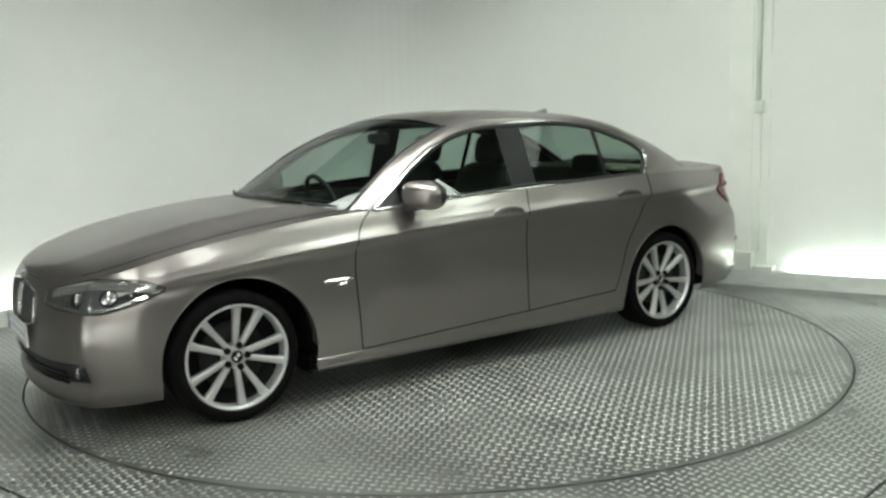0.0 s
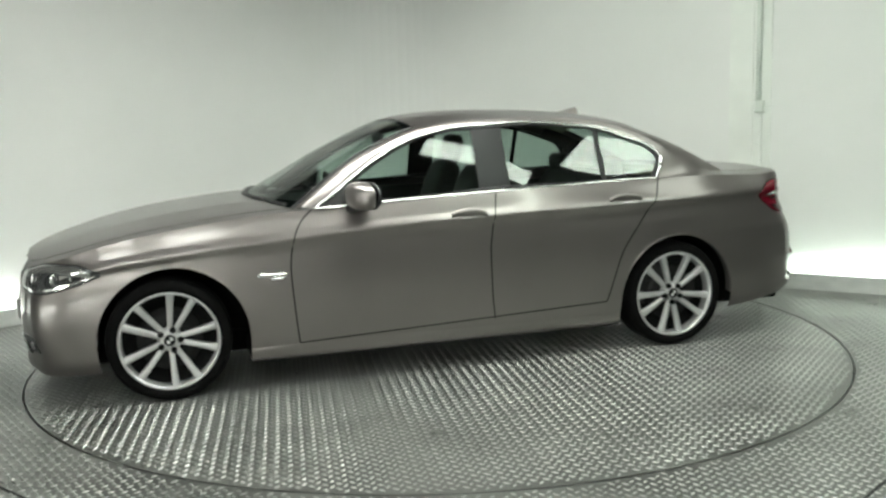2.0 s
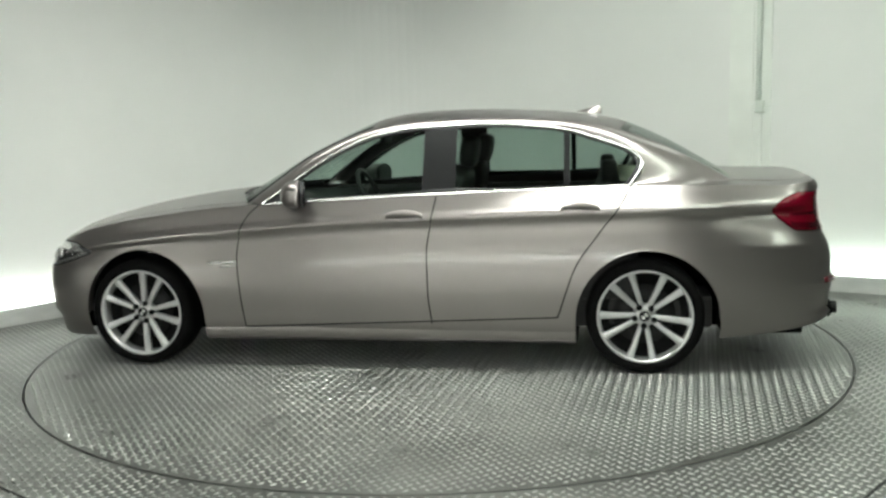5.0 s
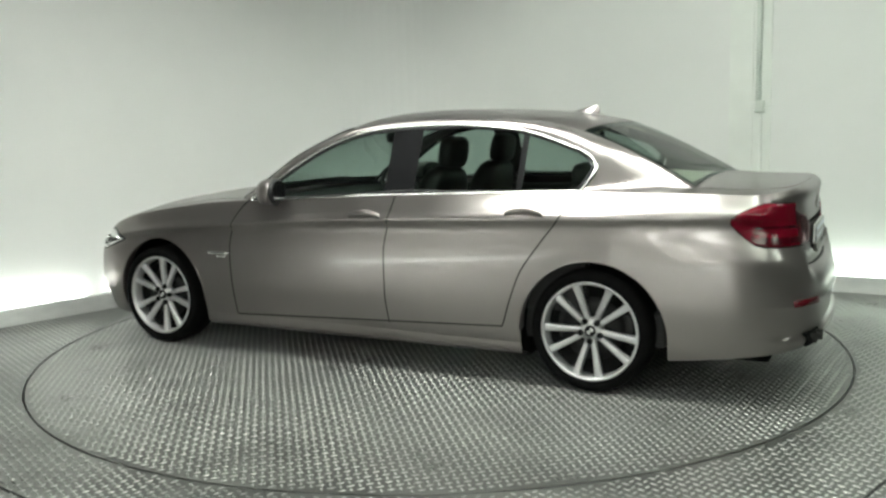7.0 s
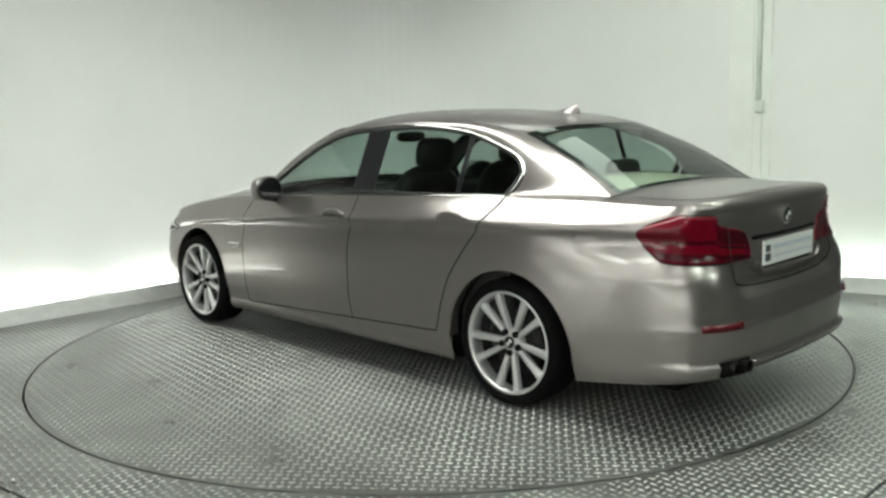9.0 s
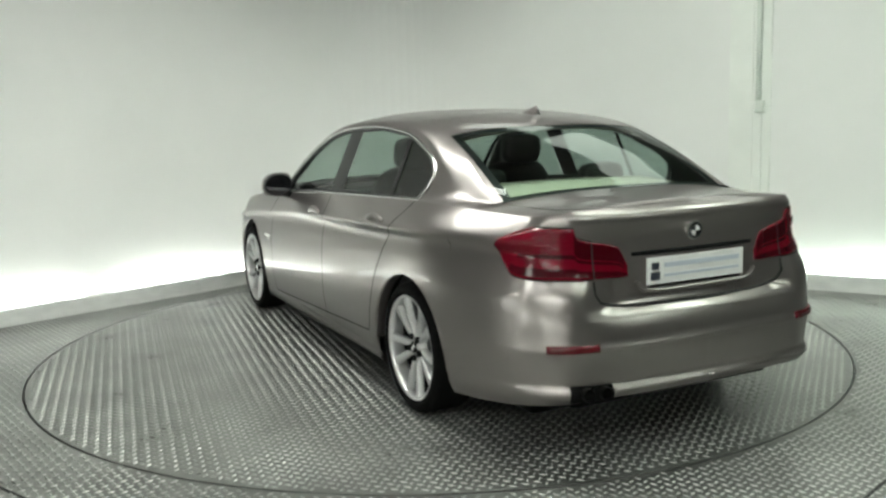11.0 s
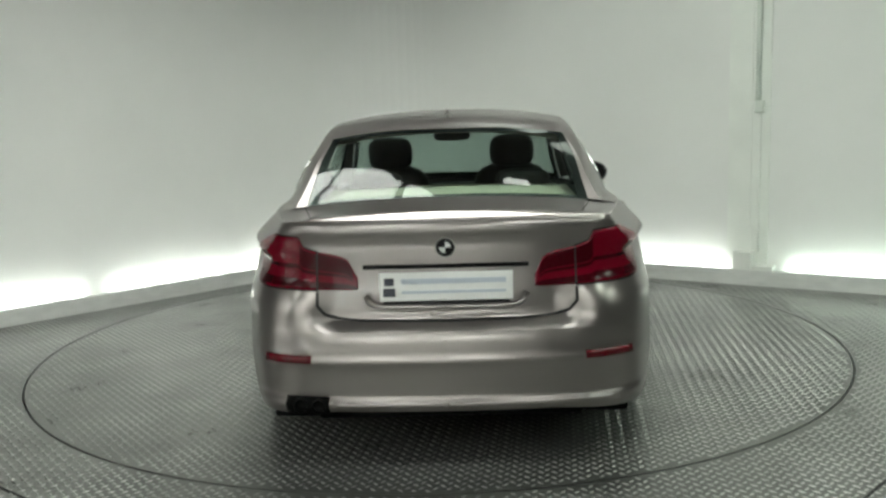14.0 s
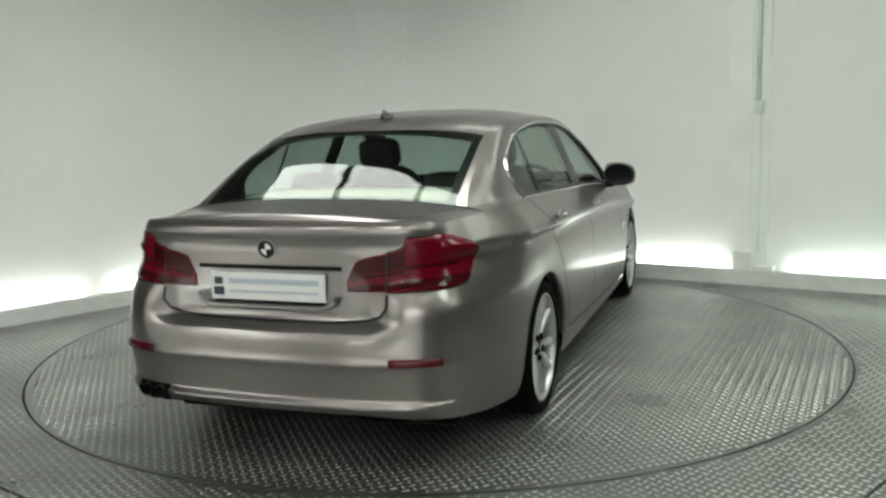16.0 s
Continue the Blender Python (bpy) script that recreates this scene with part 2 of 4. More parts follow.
SKEW = -34.0
for u, w in ((-1.18, 0.82), (-0.30, 0.82), (0.38, 0.40)):
    ceiling_light(u * 0.829 - 1.12 * 0.559, -u * 0.559 - 1.12 * 0.829, w, 0.75, SKEW, M_PANEL_SKY)
ceiling_light(0.67, -0.72, 0.26, 0.10, 0.0, M_PANEL_SKY)
# unseen panels added and sized to balance walls, floor and car
for x, y, w, d, turn in ((0.4, -1.42, 2.4, 0.75, 0), (1.9, -2.2, 1.5, 0.2, 0), (3.4, -1.7, 0.9, 0.4, 0),
                         (4.7, -4.2, 0.9, 0.6, 0), (-3.2, -6.9, 1.1, 0.5, 0), (-1.5, -6.9, 1.3, 0.6, 0), (0.1, -6.9, 1.3, 0.6, 0), (-5.1, -4.9, 0.5, 2.2, 0),
                         (-2.4, -4.1, 0.9, 0.4, 0), (-0.8, -4.1, 0.9, 0.4, 0), (0.9, -4.1, 0.9, 0.4, 0), (2.6, -4.2, 0.9, 0.5, 0)):
    ceiling_light(x, y, w, d, turn)

# unseen fill panels added to lift the right wall and the corner
for x, y, w, d in ((2.7, 0.05, 3.0, 0.75), (0.75, 1.45, 1.2, 0.6)):
    ceiling_light(x, y, w, d, -33.4, M_PANEL_FILL)

# pilaster with conduit on the right wall
wall_at = wall_in[-2]
W = Matrix.Translation((wall_at.x, wall_at.y, 0)) @ pose(0, 0, 0, 0, 0, math.degrees(math.atan2(ru.y, ru.x)))
pil = tagged(new("pilaster"), "pale green boxed pilaster on the studio wall", "pilaster", kind="structure")
pil.matrix_basis = W
part("pilaster_face", box((2.84, -0.03, 0), (3.03, 0.0, WALL_TOP - 0.002), 0.004), M_TRUNK, pil)
part("pilaster_side", box((3.03, -0.022, 0), (3.17, 0.0, WALL_TOP - 0.002), 0.004), M_TRUNK, pil)
part("plinth_box", box((2.925, -0.165, 0), (3.07, -0.031, 0.27), 0.005), M_TRUNK, pil)
part("plinth_box", box((3.075, -0.16, 0), (3.24, -0.023, 0.16), 0.005), M_TRUNK, pil)
pipe = tagged(new("conduit"), "grey vertical conduit with a joint box on the pilaster", "pipe")
pipe.matrix_basis = W
bm = bmesh.new()
bmesh.ops.create_cone(bm, cap_ends=True, segments=16, radius1=0.022, radius2=0.022, depth=WALL_TOP - 1.51, matrix=pose(3.078, -0.046, (WALL_TOP + 1.49) / 2))
part("upper_pipe", bm, M_PIPE, pipe, "", True)
bm = bmesh.new()
bmesh.ops.create_cone(bm, cap_ends=True, segments=12, radius1=0.010, radius2=0.010, depth=1.15, matrix=pose(3.095, -0.033, 0.84))
part("lower_pipe", bm, M_TRUNK, pipe, "", True)
part("joint_box", box((3.06, -0.085, 1.405), (3.125, -0.023, 1.50), 0.008), M_PIPE, pipe)


# ---------------- car materials ----------------
M_PAINT = material("champagne_metallic_paint", (0.295, 0.268, 0.262), 0.29, 0.86, Coat_Weight=0.5, Coat_Roughness=0.045, Specular_Tint=(0.7, 0.7, 0.7, 1))
weathered(M_PAINT, 1.4, 0.02, 0.0, 900, 0.02)
M_BLACK = weathered(material("black_trim_plastic", (0.014, 0.014, 0.015), 0.42), 8, 0.2, 0.1, 300)
M_GLOSSBLACK = material("gloss_black_trim", (0.008, 0.008, 0.009), 0.08)
M_PILLAR = material("satin_black_pillar", (0.010, 0.010, 0.011), 0.28, 0.0, Specular_IOR_Level=0.25)
M_WELL = weathered(material("wheel_well_liner", (0.004, 0.004, 0.004), 0.95, 0.0, Specular_IOR_Level=0.1), 5, 0.3)
M_CHROME = material("chrome", (0.75, 0.75, 0.74), 0.12, 1.0)
M_RIM = weathered(material("alloy_silver", (0.58, 0.58, 0.58), 0.36, 0.6), 12, 0.06, 0.0, 1, 0.05)
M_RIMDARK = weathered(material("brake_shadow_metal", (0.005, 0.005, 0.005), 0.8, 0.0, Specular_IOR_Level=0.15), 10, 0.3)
M_TYRE = weathered(material("tyre_rubber", (0.004, 0.004, 0.004), 0.9, 0.0, Specular_IOR_Level=0.1), 14, 0.25, 0.3, 150)
M_RED = material("red_lens", (0.125, 0.0015, 0.010), 0.16, 0.0, Specular_IOR_Level=0.3)
M_REDDARK = material("dark_red_lens", (0.042, 0.001, 0.004), 0.16, 0.0, Specular_IOR_Level=0.3)
M_REFLECTOR = material("reflector_red", (0.085, 0.0012, 0.006), 0.2)
M_LAMP = material("headlight_lens", (0.10, 0.102, 0.107), 0.14, 0.4, Coat_Weight=1.0, Coat_Roughness=0.03)
M_LAMPBRIGHT = material("headlight_reflector", (0.80, 0.80, 0.79), 0.12, 0.9)
M_SEAT = weathered(material("dark_leather", (0.022, 0.021, 0.020), 0.5), 9, 0.2, 0.2, 90)
M_BEIGE = weathered(material("beige_trim_cloth", (0.52, 0.50, 0.40), 0.8), 6, 0.08)
M_CABIN = weathered(material("dark_cabin_trim", (0.018, 0.018, 0.018), 0.6), 7, 0.2)
M_PLATEWHITE = weathered(material("plate_white_acrylic", (0.80, 0.81, 0.80), 0.25), 20, 0.03)
M_PLATEBAR = material("plate_grey_bar", (0.48, 0.53, 0.60), 0.35)
M_PLATEBLUE = material("plate_dark_mark", (0.03, 0.035, 0.05), 0.35)
# disc steel taken near black, the wheel's inner shade put into its colour
M_DISC = weathered(material("brake_disc_shaded", (0.012, 0.012, 0.012), 0.6, 0.3), 30, 0.2)
M_SHINY = material("exhaust_steel", (0.03, 0.03, 0.029), 0.4, 1.0)


def glass(name, tint, gloss=1.0):
    m = bpy.data.materials.new(name)
    m.use_nodes = True
    n, l = m.node_tree.nodes, m.node_tree.links
    n.remove(n["Principled BSDF"])
    t = n.new("ShaderNodeBsdfTransparent")
    t.inputs[0].default_value = (*tint, 1)
    g = n.new("ShaderNodeBsdfGlossy")
    g.inputs["Roughness"].default_value = 0.02
    lw = n.new("ShaderNodeLayerWeight")
    fr = n.new("ShaderNodeMath")
    fr.operation = "POWER"
    fr.inputs[1].default_value = 4.0
    l.new(lw.outputs["Facing"], fr.inputs[0])
    add = n.new("ShaderNodeMath")
    add.operation = "MULTIPLY_ADD"
    add.inputs[1].default_value, add.inputs[2].default_value = 0.65 * gloss, 0.05 * gloss
    l.new(fr.outputs[0], add.inputs[0])
    fr = add
    mix = n.new("ShaderNodeMixShader")
    l.new(fr.outputs[0], mix.inputs[0])
    l.new(t.outputs[0], mix.inputs[1])
    l.new(g.outputs[0], mix.inputs[2])
    l.new(mix.outputs[0], n["Material Output"].inputs[0])
    return m


M_GLASS = glass("tinted_car_glass", (0.56, 0.65, 0.61))

# ---------------- car shell as one surface ----------------
# Car space: x forwards, y to its left, z up, origin on the ground midway between the axles.
CAR_X, CAR_Y = 0.194, -0.118
HUB_Z, WHEEL_R = 0.322, 0.322


def curve_at(xs, ys, x):
    """Smooth monotone interpolation of ys over rising xs."""
    if x <= xs[0]:
        return ys[0]
    if x >= xs[-1]:
        return ys[-1]
    i = int(np.searchsorted(xs, x)) - 1
    i = max(0, min(i, len(xs) - 2))

    def slope(k):
        if k == 0 or k == len(xs) - 1:
            return 0.0 if len(xs) < 3 else ((ys[1] - ys[0]) / (xs[1] - xs[0]) if k == 0 else (ys[-1] - ys[-2]) / (xs[-1] - xs[-2]))
        a = (ys[k] - ys[k - 1]) / (xs[k] - xs[k - 1])
        b = (ys[k + 1] - ys[k]) / (xs[k + 1] - xs[k])
        return 0.0 if a * b <= 0 else 2 * a * b / (a + b)

    h = xs[i + 1] - xs[i]
    t = (x - xs[i]) / h
    return ((1 + 2 * t) * (1 - t) ** 2 * ys[i] + t * (1 - t) ** 2 * h * slope(i) + t * t * (3 - 2 * t) * ys[i + 1] + t * t * (t - 1) * h * slope(i + 1))


def spline(points, t):
    """Catmull-Rom through points, t from 0 to len - 1."""
    n = len(points) - 1
    i = max(0, min(int(t), n - 1))
    u = t - i
    p1, p2 = points[i], points[i + 1]
    p0 = points[i - 1] if i else p1 + (p1 - p2)
    p3 = points[i + 2] if i + 2 <= n else p2 + (p2 - p1)
    return 0.5 * (2 * p1 + (p2 - p0) * u + (2 * p0 - 5 * p1 + 4 * p2 - p3) * u * u + (3 * p1 - p0 - 3 * p2 + p3) * u ** 3)


OUTLINE = [Vector(p) for p in ((2.285, 0), (2.278, 0.2), (2.255, 0.40), (2.188, 0.60), (2.098, 0.755), (1.92, 0.862), (1.70, 0.904), (1.40, 0.924), (1.0, 0.928),
                               (0.3, 0.930), (-0.5, 0.932), (-1.2, 0.932), (-1.7, 0.922), (-2.0, 0.893), (-2.22, 0.842), (-2.37, 0.76), (-2.46, 0.62), (-2.50, 0.42), (-2.515, 0.2), (-2.52, 0))]
fine_plan = [spline(OUTLINE, i / 40) for i in range(40 * (len(OUTLINE) - 1) + 1)]
fine_s = [0.0]
for a, b in zip(fine_plan, fine_plan[1:]):
    fine_s.append(fine_s[-1] + (b - a).length)
fine_s = np.array(fine_s)
plan_x, plan_y = np.array([p.x for p in fine_plan]), np.array([p.y for p in fine_plan])
S_END = fine_s[-1]


def s_x(x):
    return float(np.interp(-x, -plan_x, fine_s))


def s_front(y):
    k = int(np.argmax(plan_y > 0.92))
    return float(np.interp(y, plan_y[:k], fine_s[:k]))


def s_rear(y):
    k = int(np.argmax(plan_x < -1.75))
    return float(np.interp(-y, -plan_y[k:], fine_s[k:]))


def crease(x):
    return curve_at((-2.6, -2.11, -1.54, -0.89, -0.3, 0.3, 0.82, 1.22, 1.7, 2.4), (0.905, 0.912, 0.904, 0.889, 0.873, 0.852, 0.815, 0.785, 0.735, 0.60), x)


def top_z(s):
    x = float(np.interp(s, fine_s, plan_x))
    if x > 0.6:
        return curve_at((0.6, 0.75, 1.0, 1.3, 1.6, 1.8, 1.95, 2.08, 2.2, 2.32), (0.965, 0.96, 0.945, 0.912, 0.868, 0.828, 0.79, 0.757, 0.725, 0.695), x)
    return curve_at((-2.53, -2.48, -2.3, -2.1, -1.8, -1.4, -0.9, -0.32, 0.31, 0.6), (1.040, 1.035, 1.012, 1.018, 1.030, 1.033, 1.020, 1.005, 0.980, 0.965), x)


SIDE_Z = (0.10, 0.17, 0.22, 0.27, 0.34, 0.46, 0.60)
SIDE_D = (0.12, 0.065, 0.034, 0.016, 0.008, 0.000, 0.003)
FRONT_Z = (0.10, 0.13, 0.17, 0.22, 0.27, 0.33, 0.45, 0.55, 0.62, 0.68, 0.74, 0.80)
FRONT_D = (0.10, 0.05, 0.01, 0.012, 0.025, 0.006, 0.0, 0.012, 0.022, 0.04, 0.075, 0.12)
REAR_Z = (0.20, 0.26, 0.300, 0.320, 0.338, 0.375, 0.470, 0.489, 0.511, 0.55, 0.590, 0.618, 0.634, 0.66, 0.75, 0.85, 0.93, 0.975, 0.992, 1.02, 1.045)
REAR_D = (0.09, -0.010, -0.044, -0.048, -0.028, -0.031, -0.044, -0.053, -0.042, -0.036, -0.022, -0.002, 0.020, 0.044, 0.046, 0.050, 0.056, 0.048, 0.042, 0.052, 0.085)
FULL_Z = (0.10, 0.25, 0.40, 0.56, 0.68, 0.76)
FULL_D = (0.0, 0.02, 0.045, 0.045, 0.015, 0.0)


CORNER_Z = (0.20, 0.26, 0.300, 0.320, 0.338, 0.375, 0.470, 0.489, 0.511, 0.60, 0.660, 0.715, 0.760, 0.80, 0.85, 0.93, 0.975, 0.992, 1.02, 1.045)
CORNER_D = (0.09, -0.010, -0.044, -0.048, -0.028, -0.031, -0.044, -0.053, -0.042, -0.038, -0.028, -0.008, 0.016, 0.036, 0.048, 0.056, 0.048, 0.042, 0.052, 0.085)


def ease(t):
    t = max(0.0, min(1.0, t))
    return t * t * (3 - 2 * t)


def taper(x):
    """The cabin and the belt draw in towards the tail."""
    return 0.052 * ease((-0.3 - x) / 1.1)


def inset(s, z, nx, ny, x):
    zc = crease(x)
    side_z = SIDE_Z + (max(zc - 0.13, 0.65), max(zc - 0.035, 0.68), zc, zc + 0.03, zc + 0.14, zc + 0.24)
    side = curve_at(side_z, SIDE_D + (0.010, 0.023, 0.003, 0.022, 0.072, 0.14), z)
    side += taper(x) * ease((z - zc - 0.015) / 0.12)
    if nx > 0:
        end = curve_at(FRONT_Z, FRONT_D, z)
    else:
        # the bumper rises under the lamps at both corners
        k = ease((float(np.interp(s, fine_s, plan_y)) - 0.42) / 0.20)
        end = curve_at(REAR_Z, REAR_D, z) * (1 - k) + curve_at(CORNER_Z, CORNER_D, z) * k
    if x < -1.6 and z > 0.70:
        side += 0.060 * ease((-1.6 - x) / 0.65) * min(1.0, (z - 0.70) / 0.16)
    w = ny * ny
    w = w * w * (3 - 2 * w) if nx < 0 else w
    # the front bumper's corners stand fuller than the plan line of the upper body
    full = curve_at(FULL_Z, FULL_D, z) * (2 * abs(nx * ny)) ** 2.5 if nx > 0 else 0.0
    return side * w + end * (1 - w) - full


def shell(s, z):
    """A point of the left half of the car's skin."""
    x, y = float(np.interp(s, fine_s, plan_x)), float(np.interp(s, fine_s, plan_y))
    e = 0.02
    ax, ay = np.interp(s - e, fine_s, plan_x), np.interp(s - e, fine_s, plan_y)
    bx, by = np.interp(s + e, fine_s, plan_x), np.interp(s + e, fine_s, plan_y)
    if s < e:
        ax, ay = bx, -by
    if s > S_END - e:
        bx, by = ax, -ay
    tx, ty = bx - ax, by - ay
    n = math.hypot(tx, ty)
    nx, ny = ty / n, -tx / n
    d = inset(s, z, nx, ny, x)
    return Vector((x - nx * d, max(0.0, y - ny * d), z))


def shell_off(s, z, off):
    p = shell(s, z)
    if not off:
        return p
    a = shell(min(s + 0.006, S_END), z) - shell(max(s - 0.006, 0), z)
    b = shell(s, z + 0.006) - shell(s, z - 0.006)
    n = a.cross(b)
    n = n.normalized()
    if n.y * p.y + n.x * p.x * 0.3 < 0:
        n = -n
    return p + n * off


def grid_mesh(rows, side=1, thick=0.0, closed=False):
    """Quads over rows of points; side -1 mirrors; thick: a second skin with rims."""
    bm = bmesh.new()
    vv = [[bm.verts.new((p.x, p.y * side, p.z)) for p in r] for r in rows]
    for i in range(len(vv) - 1):
        for j in range(len(vv[0]) - 1):
            q = [vv[i][j], vv[i + 1][j], vv[i + 1][j + 1], vv[i][j + 1]]
            if side < 0:
                q.reverse()
            bm.faces.new(q)
    bmesh.ops.remove_doubles(bm, verts=bm.verts, dist=2e-5)
    bm.normal_update()
    heart = Vector((-0.3, 0, 0.6))
    if sum((f.calc_center_median() - heart).dot(f.normal) * f.calc_area() for f in bm.faces) < 0:
        bmesh.ops.reverse_faces(bm, faces=bm.faces)
    bm.normal_update()
    if thick:
        bmesh.ops.solidify(bm, geom=list(bm.faces), thickness=thick)
    return bm


def smooth_part(name, rows, mat, parent, label="", side=1, thick=0.0):
    return part(name, grid_mesh(rows, side, thick), mat, parent, label, True)


def both(fn):
    for side in (1, -1):
        fn(side)


def levels(zb, zt, zc, n=20, m=7):
    zc = min(max(zc, zb + 0.05), zt - 0.03)
    low = [zb + (zc - 0.012 - zb) * i / (n - 1) for i in range(n)]
    high = [zc + 0.012 + (zt - zc - 0.012) * i / (m - 1) for i in range(m)]
    return low + [zc] + high


def column(s, zb, zt=None, n=20, m=7):
    x = float(np.interp(s, fine_s, plan_x))
    return [shell(s, z) for z in levels(zb, top_z(s) if zt is None else zt, crease(x), n, m)]


def patch(name, mat, parent, ss, zlow, zhigh, off=0.003, rows=8, thick=0.006, side=1, label=""):
    """A piece that follows the skin between two height lines over the stations ss."""
    out = []
    for s in ss:
        a, b = zlow(s), zhigh(s)
        out.append([shell_off(s, a + (b - a) * j / rows, off) for j in range(rows + 1)])
    return smooth_part(name, out, mat, parent, label, side, thick)


def ribbon_rows(path, width, off):
    rows = []
    for i, (s, z) in enumerate(path):
        a, b = path[max(0, i - 1)], path[min(len(path) - 1, i + 1)]
        d = Vector((b[0] - a[0], b[1] - a[1])).normalized()
        n = Vector((-d.y, d.x)) * width / 2
        rows.append([shell_off(s + n.x, z + n.y, off), shell_off(s, z, off + 0.0006), shell_off(s - n.x, z - n.y, off)])
    return rows


def dense(path, step=0.03):
    out = []
    for a, b in zip(path, path[1:]):
        n = max(1, int(math.hypot(b[0] - a[0], b[1] - a[1]) / step))
        out += [(a[0] + (b[0] - a[0]) * i / n, a[1] + (b[1] - a[1]) * i / n) for i in range(n)]
    return out + [path[-1]]


def tube(points, r, sides=8, closed=False):
    """A bmesh tube along points."""
    bm = bmesh.new()
    rings = []
    n = len(points)
    up = Vector((0, 0, 1))
    for i, p in enumerate(points):
        a, b = points[(i - 1) % n if closed else max(0, i - 1)], points[(i + 1) % n if closed else min(n - 1, i + 1)]
        d = (b - a).normalized()
        u = d.cross(up if abs(d.z) < 0.95 else Vector((1, 0, 0))).normalized()
        v = u.cross(d)
        rings.append([bm.verts.new(p + (u * math.cos(2 * math.pi * k / sides) + v * math.sin(2 * math.pi * k / sides)) * r) for k in range(sides)])
    for i in range(n if closed else n - 1):
        a, b = rings[i], rings[(i + 1) % n]
        for k in range(sides):
            bm.faces.new((a[k], a[(k + 1) % sides], b[(k + 1) % sides], b[k]))
    if not closed:
        bm.faces.new(rings[0]), bm.faces.new(rings[-1][::-1])
    return bm


def mirrored(points, side):
    return [Vector((p.x, p.y * side, p.z)) for p in points]


car = tagged(new("car"), "champagne silver metallic saloon car with ten-spoke alloy wheels", "car")

# --- lower skin, zone by zone
F_ARCH, R_ARCH = (1.457, 0.322, 0.387), (-1.497, 0.305, 0.388)


def arch_zone(c, side, name):
    xc, zc, r = c
    rows, edge = [], []
    for i in range(29):
        t = math.pi * i / 28
        x = xc + r * math.cos(t)
        zb = zc + r * math.sin(t)
        s = s_x(x)
        rows.append(column(s, zb))
        edge.append(rows[-1][0])
    # the lip turned into the arch
    lip = [[p.copy(), p + Vector((0, 0.004, -0.004)), p + Vector((0, -0.012, -0.006)), p + Vector((0, -0.06, 0.004))] for p in edge]
    smooth_part(name, rows, M_PAINT, car, side=side)
    smooth_part("arch_lip", lip, M_PAINT, car, side=side)
    # liner
    well = []
    for i in range(25):
        t = math.radians(-9 + 198 * i / 24)
        q = [Vector((xc + (r + 0.012) * math.cos(t), y, zc + (r + 0.012) * math.sin(t))) for y in (min(0.875, float(np.interp(s_x(xc + (r + 0.012) * math.cos(t)), fine_s, plan_y)) - 0.05), 0.7, 0.5)]
        q.append(Vector((xc, 0.5, zc)))
        well.append(q)
    smooth_part("wheel_well", well, M_WELL, car, "black wheel arch liner", side=side)


def sides(side):
    arch_zone(F_ARCH, side, "front_wing")
    arch_zone(R_ARCH, side, "rear_quarter_panel")
    # middle, under the doors
    a, b = F_ARCH[0] - F_ARCH[2], R_ARCH[0] + R_ARCH[2]
    rows = [column(s_x(a + (b - a) * i / 60), 0.19) for i in range(61)]
    smooth_part("side_panel", rows, M_PAINT, car, side=side)
    # sill
    rows = []
    for i in range(41):
        x = a + (b - a) * i / 40
        base = 0.245 + 0.075 * i / 40
        rows.append([Vector((x, y, z)) for y, z in ((0.78, 0.155), (0.858, 0.160), (0.884, 0.170), (0.899, 0.19), (0.904, 0.215), (0.907, base - 0.014), (0.902, base - 0.004), (0.88, base))])
    smooth_part("sill", rows, M_PAINT, car, side=side)
    # front end
    e0 = s_x(F_ARCH[0] + F_ARCH[2])
    rows = []
    for i in range(57):
        s = e0 * i / 56
        zb = 0.135 + 0.03 * (i / 56) ** 2
        rows.append(column(s, zb, None, 22, 5))
    smooth_part("front_bumper", rows, M_PAINT, car, side=side)
    # rear end: bumper below, quarter above
    e1 = s_x(R_ARCH[0] - R_ARCH[2])
    low, high = [], []
    for i in range(61):
        s = e1 + (S_END - e1) * i / 60
        t = i / 60
        zb = 0.20 + 0.085 * min(1, t * 1.5)
        ztop = 0.60
        lowz = [zb + (0.320 - zb) * k / 4 for k in range(4)] + [0.320, 0.329, 0.338, 0.350, 0.375, 0.40, 0.43, 0.46, 0.478, 0.489, 0.499, 0.511, 0.53, 0.555, 0.58, 0.60]
        low.append([shell(s, z) for z in lowz])
        zt = top_z(s)
        high.append([shell(s, ztop + (zt - ztop) * k / 26) for k in range(27)])
    smooth_part("rear_bumper", low, M_PAINT, car, side=side)
    smooth_part("rear_quarter", high, M_PAINT, car, side=side)


both(sides)

# --- bonnet, boot lid and shoulders: from the skin's upper edge to the middle
HOOD_X = (0.9, 1.0, 1.161, 1.344, 1.528, 1.711, 1.969, 2.154, 2.25, 2.29)
HOOD_Z = (1.002, 1.001, 0.994, 0.977, 0.953, 0.920, 0.858, 0.800, 0.748, 0.712)


